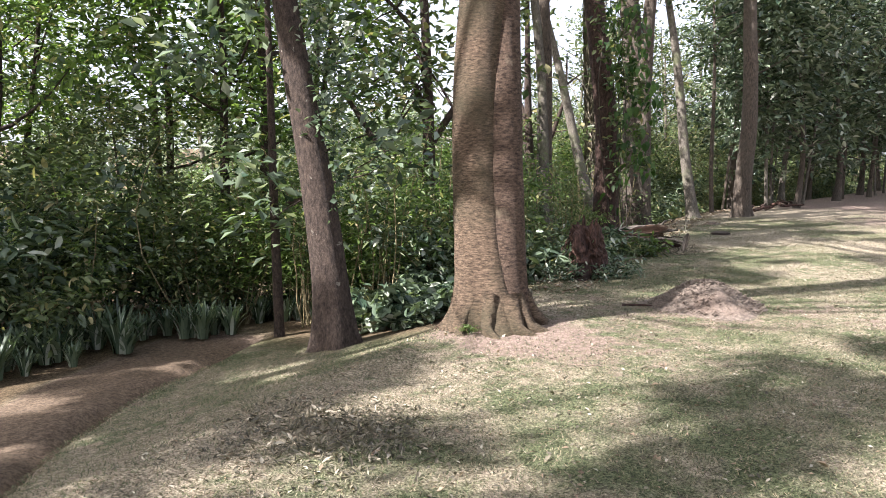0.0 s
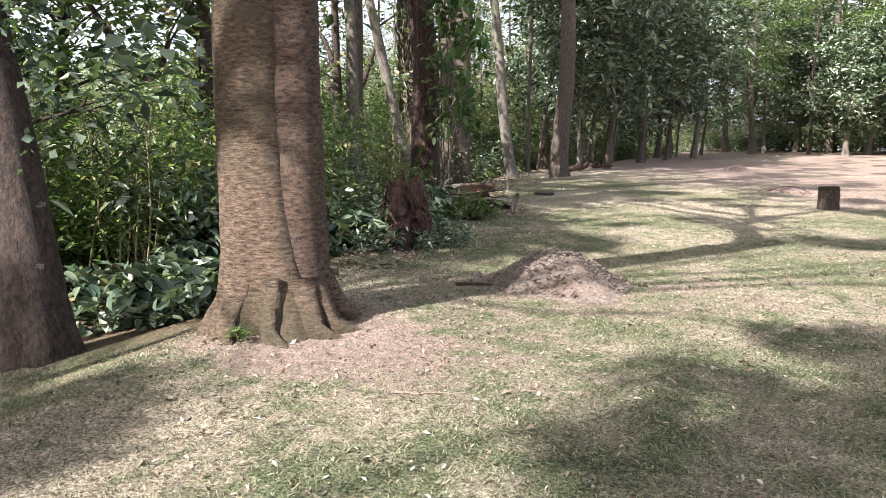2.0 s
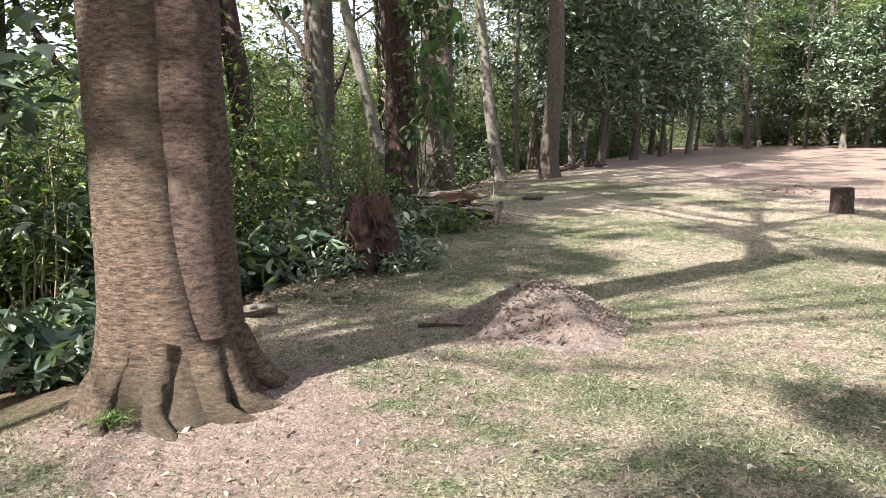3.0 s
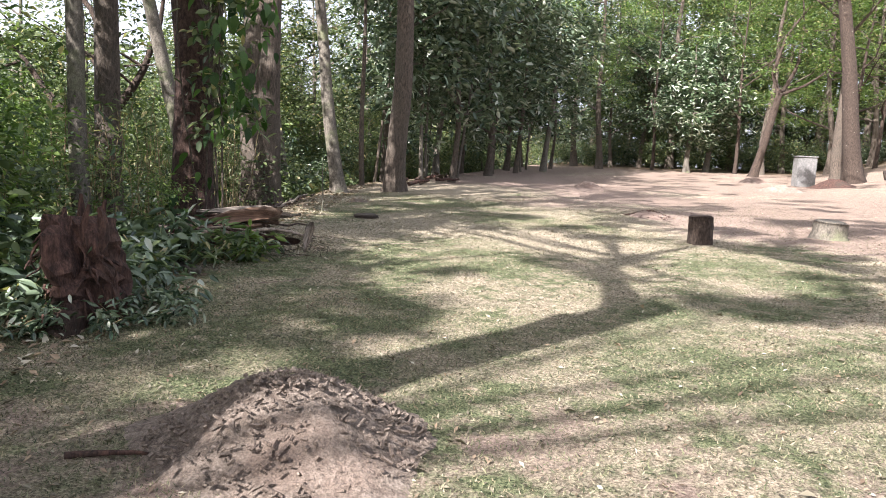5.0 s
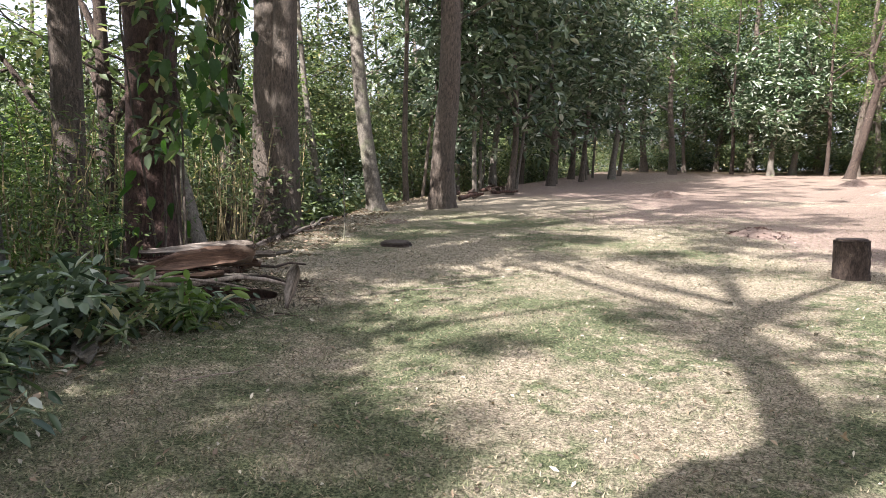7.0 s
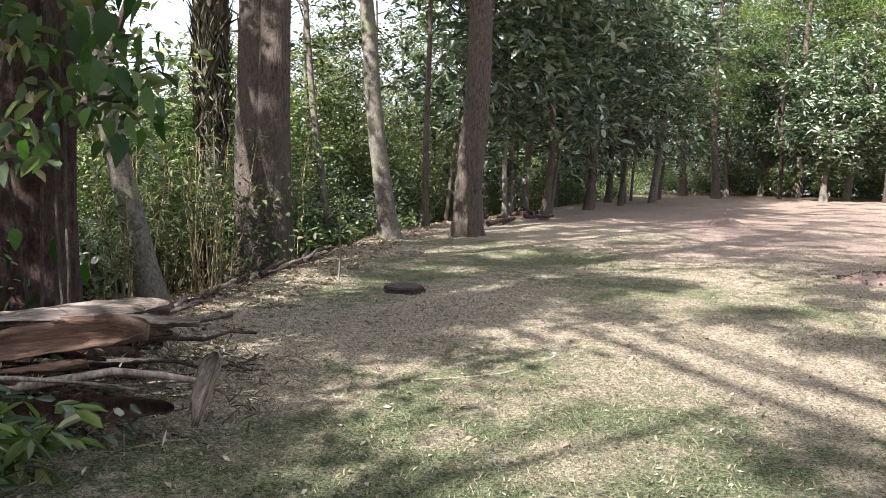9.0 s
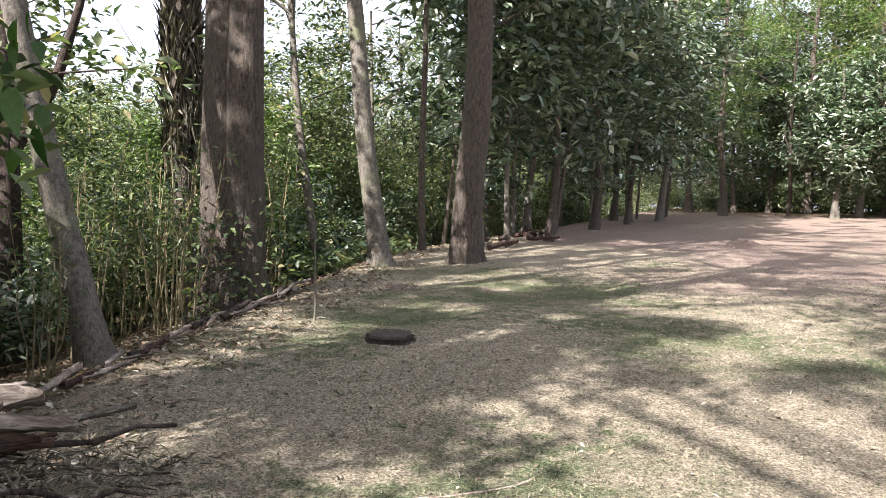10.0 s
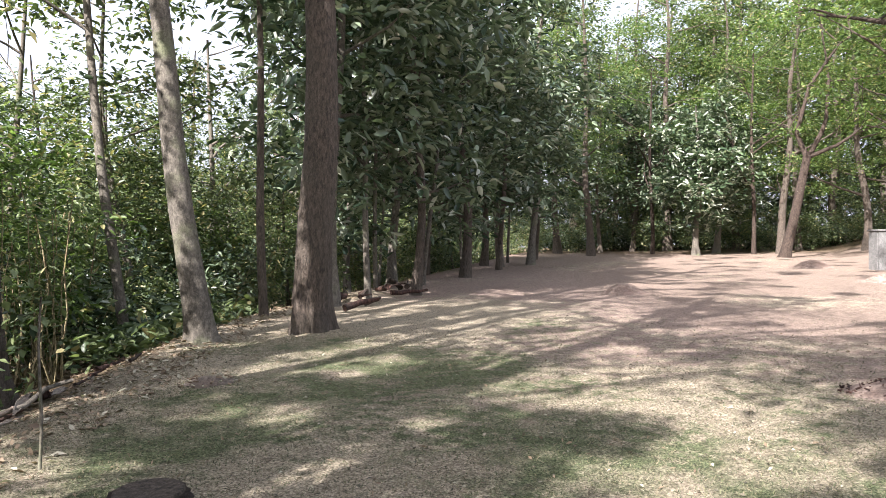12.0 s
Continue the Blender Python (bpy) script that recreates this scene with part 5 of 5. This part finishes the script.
# palm with a skirt of dead fronds behind the stout tree
palm = thing("palm", "palm trunk hung with a skirt of dead fronds", "tree", "park trees", (-10.4, 20.0, H(-10.4, 20.0)))
hs = np.linspace(0, 10, 16)
part_me("trunk", tube_mesh("trunk", [(np.stack([-0.03 * hs, 0 * hs, hs], -1), 0.2 + 0 * hs, 0.05)], 14), BARK_BROWN, palm, "", True)
lv, lf = [], []
c2 = np.array([[-0.03 * z + 0.32 * math.cos(a), 0.32 * math.sin(a), z] for z, a in ((random.uniform(2.6, 9.5), random.random() * 6.28) for _ in range(900))])
out = np.stack([np.random.normal(0, 0.25, 900), np.random.normal(0, 0.25, 900), -np.ones(900)], -1)
lv, lf = leaves(c2, np.stack([c2[:, 0], c2[:, 1], np.zeros(900)], -1) + np.random.normal(0, 0.1, (900, 3)), out, np.random.uniform(0.5, 1.1, 900), 0.05)
part_me("dead_fronds", mesh_np("dead_fronds", lv, lf), DEAD, palm)


# ---- dead leaves and raked litter near the start ----
litter = thing("litter_heap", "low raked heap of dark twigs and dead leaves", "litter", at_=(-1.35, -0.35, H(-1.35, -0.35)), kind="stuff")
n = 1000
cs = np.stack([np.random.normal(0, 0.42, n), np.random.normal(0, 0.36, n), np.zeros(n)], -1)
cs[:, 2] = [H(-1.35 + a, -0.35 + b2) - H(-1.35, -0.35) for a, b2 in cs[:, :2]]
cs[:, 2] += 0.09 * np.exp(-(cs[:, 0] / 0.5) ** 2 - (cs[:, 1] / 0.4) ** 2) * np.random.uniform(0.1, 1, n) + 0.01
lv, lf = leaves(cs, np.random.normal(0, 0.6, (n, 3)) + [0, 0, 1], np.random.normal(0, 1, (n, 3)), np.random.uniform(0.03, 0.11, n), np.random.uniform(0.008, 0.03, n))
part_me("dead_leaves", mesh_np("dead_leaves", lv, lf), DEAD, litter)
# single fallen leaves on the lawn
fl_mats = (LEAF_DRY, DEAD, DEAD)
for i in range(230):
    y = random.uniform(-2.5, 16)
    x = random.uniform(float(edge_x(y)) + 0.2, 3.5)
    s2 = random.uniform(0.035, 0.085)
    lv, lf = leaves(np.zeros((1, 3)), np.array([[0.2, 0.1, 1.0]]), np.array([[1.0, 0, 0]]), s2, s2 * random.uniform(0.4, 0.6), 0.3)
    ob = tagged(part_me("fallen_leaf", mesh_np("fallen_leaf", lv, lf), fl_mats[i % 3], None, "dry fallen leaf lying on the lawn"), category="leaf", group="fallen leaves")
    ob.matrix_world = pose(x, y, H(x, y) + 0.014, random.uniform(-15, 15), random.uniform(-15, 15), random.uniform(0, 360))
# floor litter in the woodland margin
n = 9000
yy = np.random.uniform(5.5, 30, n)
xx = edge_x(yy) - np.random.uniform(-0.9, 3.5, n)
ln = np.random.uniform(0.04, 0.13, n)
lv, lf = leaves(np.stack([xx, yy, hill(xx, yy) + 0.015], -1), np.random.normal(0, 0.3, (n, 3)) + [0, 0, 1], np.random.normal(0, 1, (n, 3)), ln, ln * 0.4)
tagged(part_me("leaf_litter", mesh_np("leaf_litter", lv, lf), LEAF_DRY, None, "dead leaves strewn along the wood's edge"), category="litter", kind="stuff")

# crumbs of bark, twig and leaf trodden into the lawn
n = 42000
yy = -3 + 29 * np.random.uniform(0, 1, n) ** 1.3
xx = np.random.uniform(edge_x(yy) - 0.3, 5.0)
ln = np.random.uniform(0.012, 0.045, n)
lv, lf = leaves(np.stack([xx, yy, hill(xx, yy) + 0.012], -1), np.random.normal(0, 0.45, (n, 3)) + [0, 0, 1], np.random.normal(0, 1, (n, 3)), ln, ln * np.random.uniform(0.2, 0.6, n))
tagged(part_me("lawn_litter", mesh_np("lawn_litter", lv, lf), DEAD, None, "crumbs of dead leaf and twig on the lawn"), category="litter", kind="stuff")

n = 9000
yy = -3 + 27 * np.random.uniform(0, 1, n) ** 1.3
xx = np.random.uniform(edge_x(yy) - 0.2, 5.0)
ln = np.random.uniform(0.015, 0.06, n)
lv, lf = leaves(np.stack([xx, yy, hill(xx, yy) + 0.014], -1), np.random.normal(0, 0.4, (n, 3)) + [0, 0, 1], np.random.normal(0, 1, (n, 3)), ln, ln * np.random.uniform(0.15, 0.5, n))
tagged(part_me("lawn_straw", mesh_np("lawn_straw", lv, lf), LEAF_DRY, None, "pale straw and dry leaf scraps on the lawn"), category="litter", kind="stuff")

# ---- short worn grass ----
def grass_field(n, x0, x1, y0, y1, size):
    x, y = np.random.uniform(x0, x1, n), np.random.uniform(y0, y1, n)
    g, d, l2 = cover(x, y)
    keep = (np.random.uniform(0, 1, n) < np.clip(0.25 + 1.5 * g - 1.1 * d, 0.05, 1) * (1 - l2)) & (l2 < 0.5) & ((path_line(y) - x < 0) | (y > 3))
    x, y = x[keep], y[keep]
    n = len(x)
    a = np.random.uniform(0, 6.28, n)
    h = np.random.uniform(0.35, 1.0, n) * size
    w = np.random.uniform(0.09, 0.17, n) * size
    z = hill(x, y)
    lean = np.random.normal(0, 0.85, (n, 2)) * h[:, None]
    p0 = np.stack([x - np.cos(a) * w, y - np.sin(a) * w, z - 0.004], -1)
    p1 = np.stack([x + np.cos(a) * w, y + np.sin(a) * w, z - 0.004], -1)
    p2 = np.stack([x + lean[:, 0], y + lean[:, 1], z + h * 0.65], -1)
    return np.stack([p0, p1, p2], 1).reshape(-1, 3)


gv = np.concatenate([grass_field(360000, -6.0, 4.5, -3.2, 9, 0.034), grass_field(300000, -7.5, 5, 9, 24, 0.034), grass_field(50000, -8, 9, 24, 46, 0.055)])
tagged(part_me("grass", mesh_np("grass", gv, np.arange(len(gv)).reshape(-1, 3)), GRASS, None, "short trodden lawn grass, green and straw"), category="grass", kind="stuff")

# ---- feathery trees above the path ----
scatter([airy[0]], [(-13.5, 5.2), (-15.2, 1.6), (-12.4, 0.8)], 0.95, 1.15)
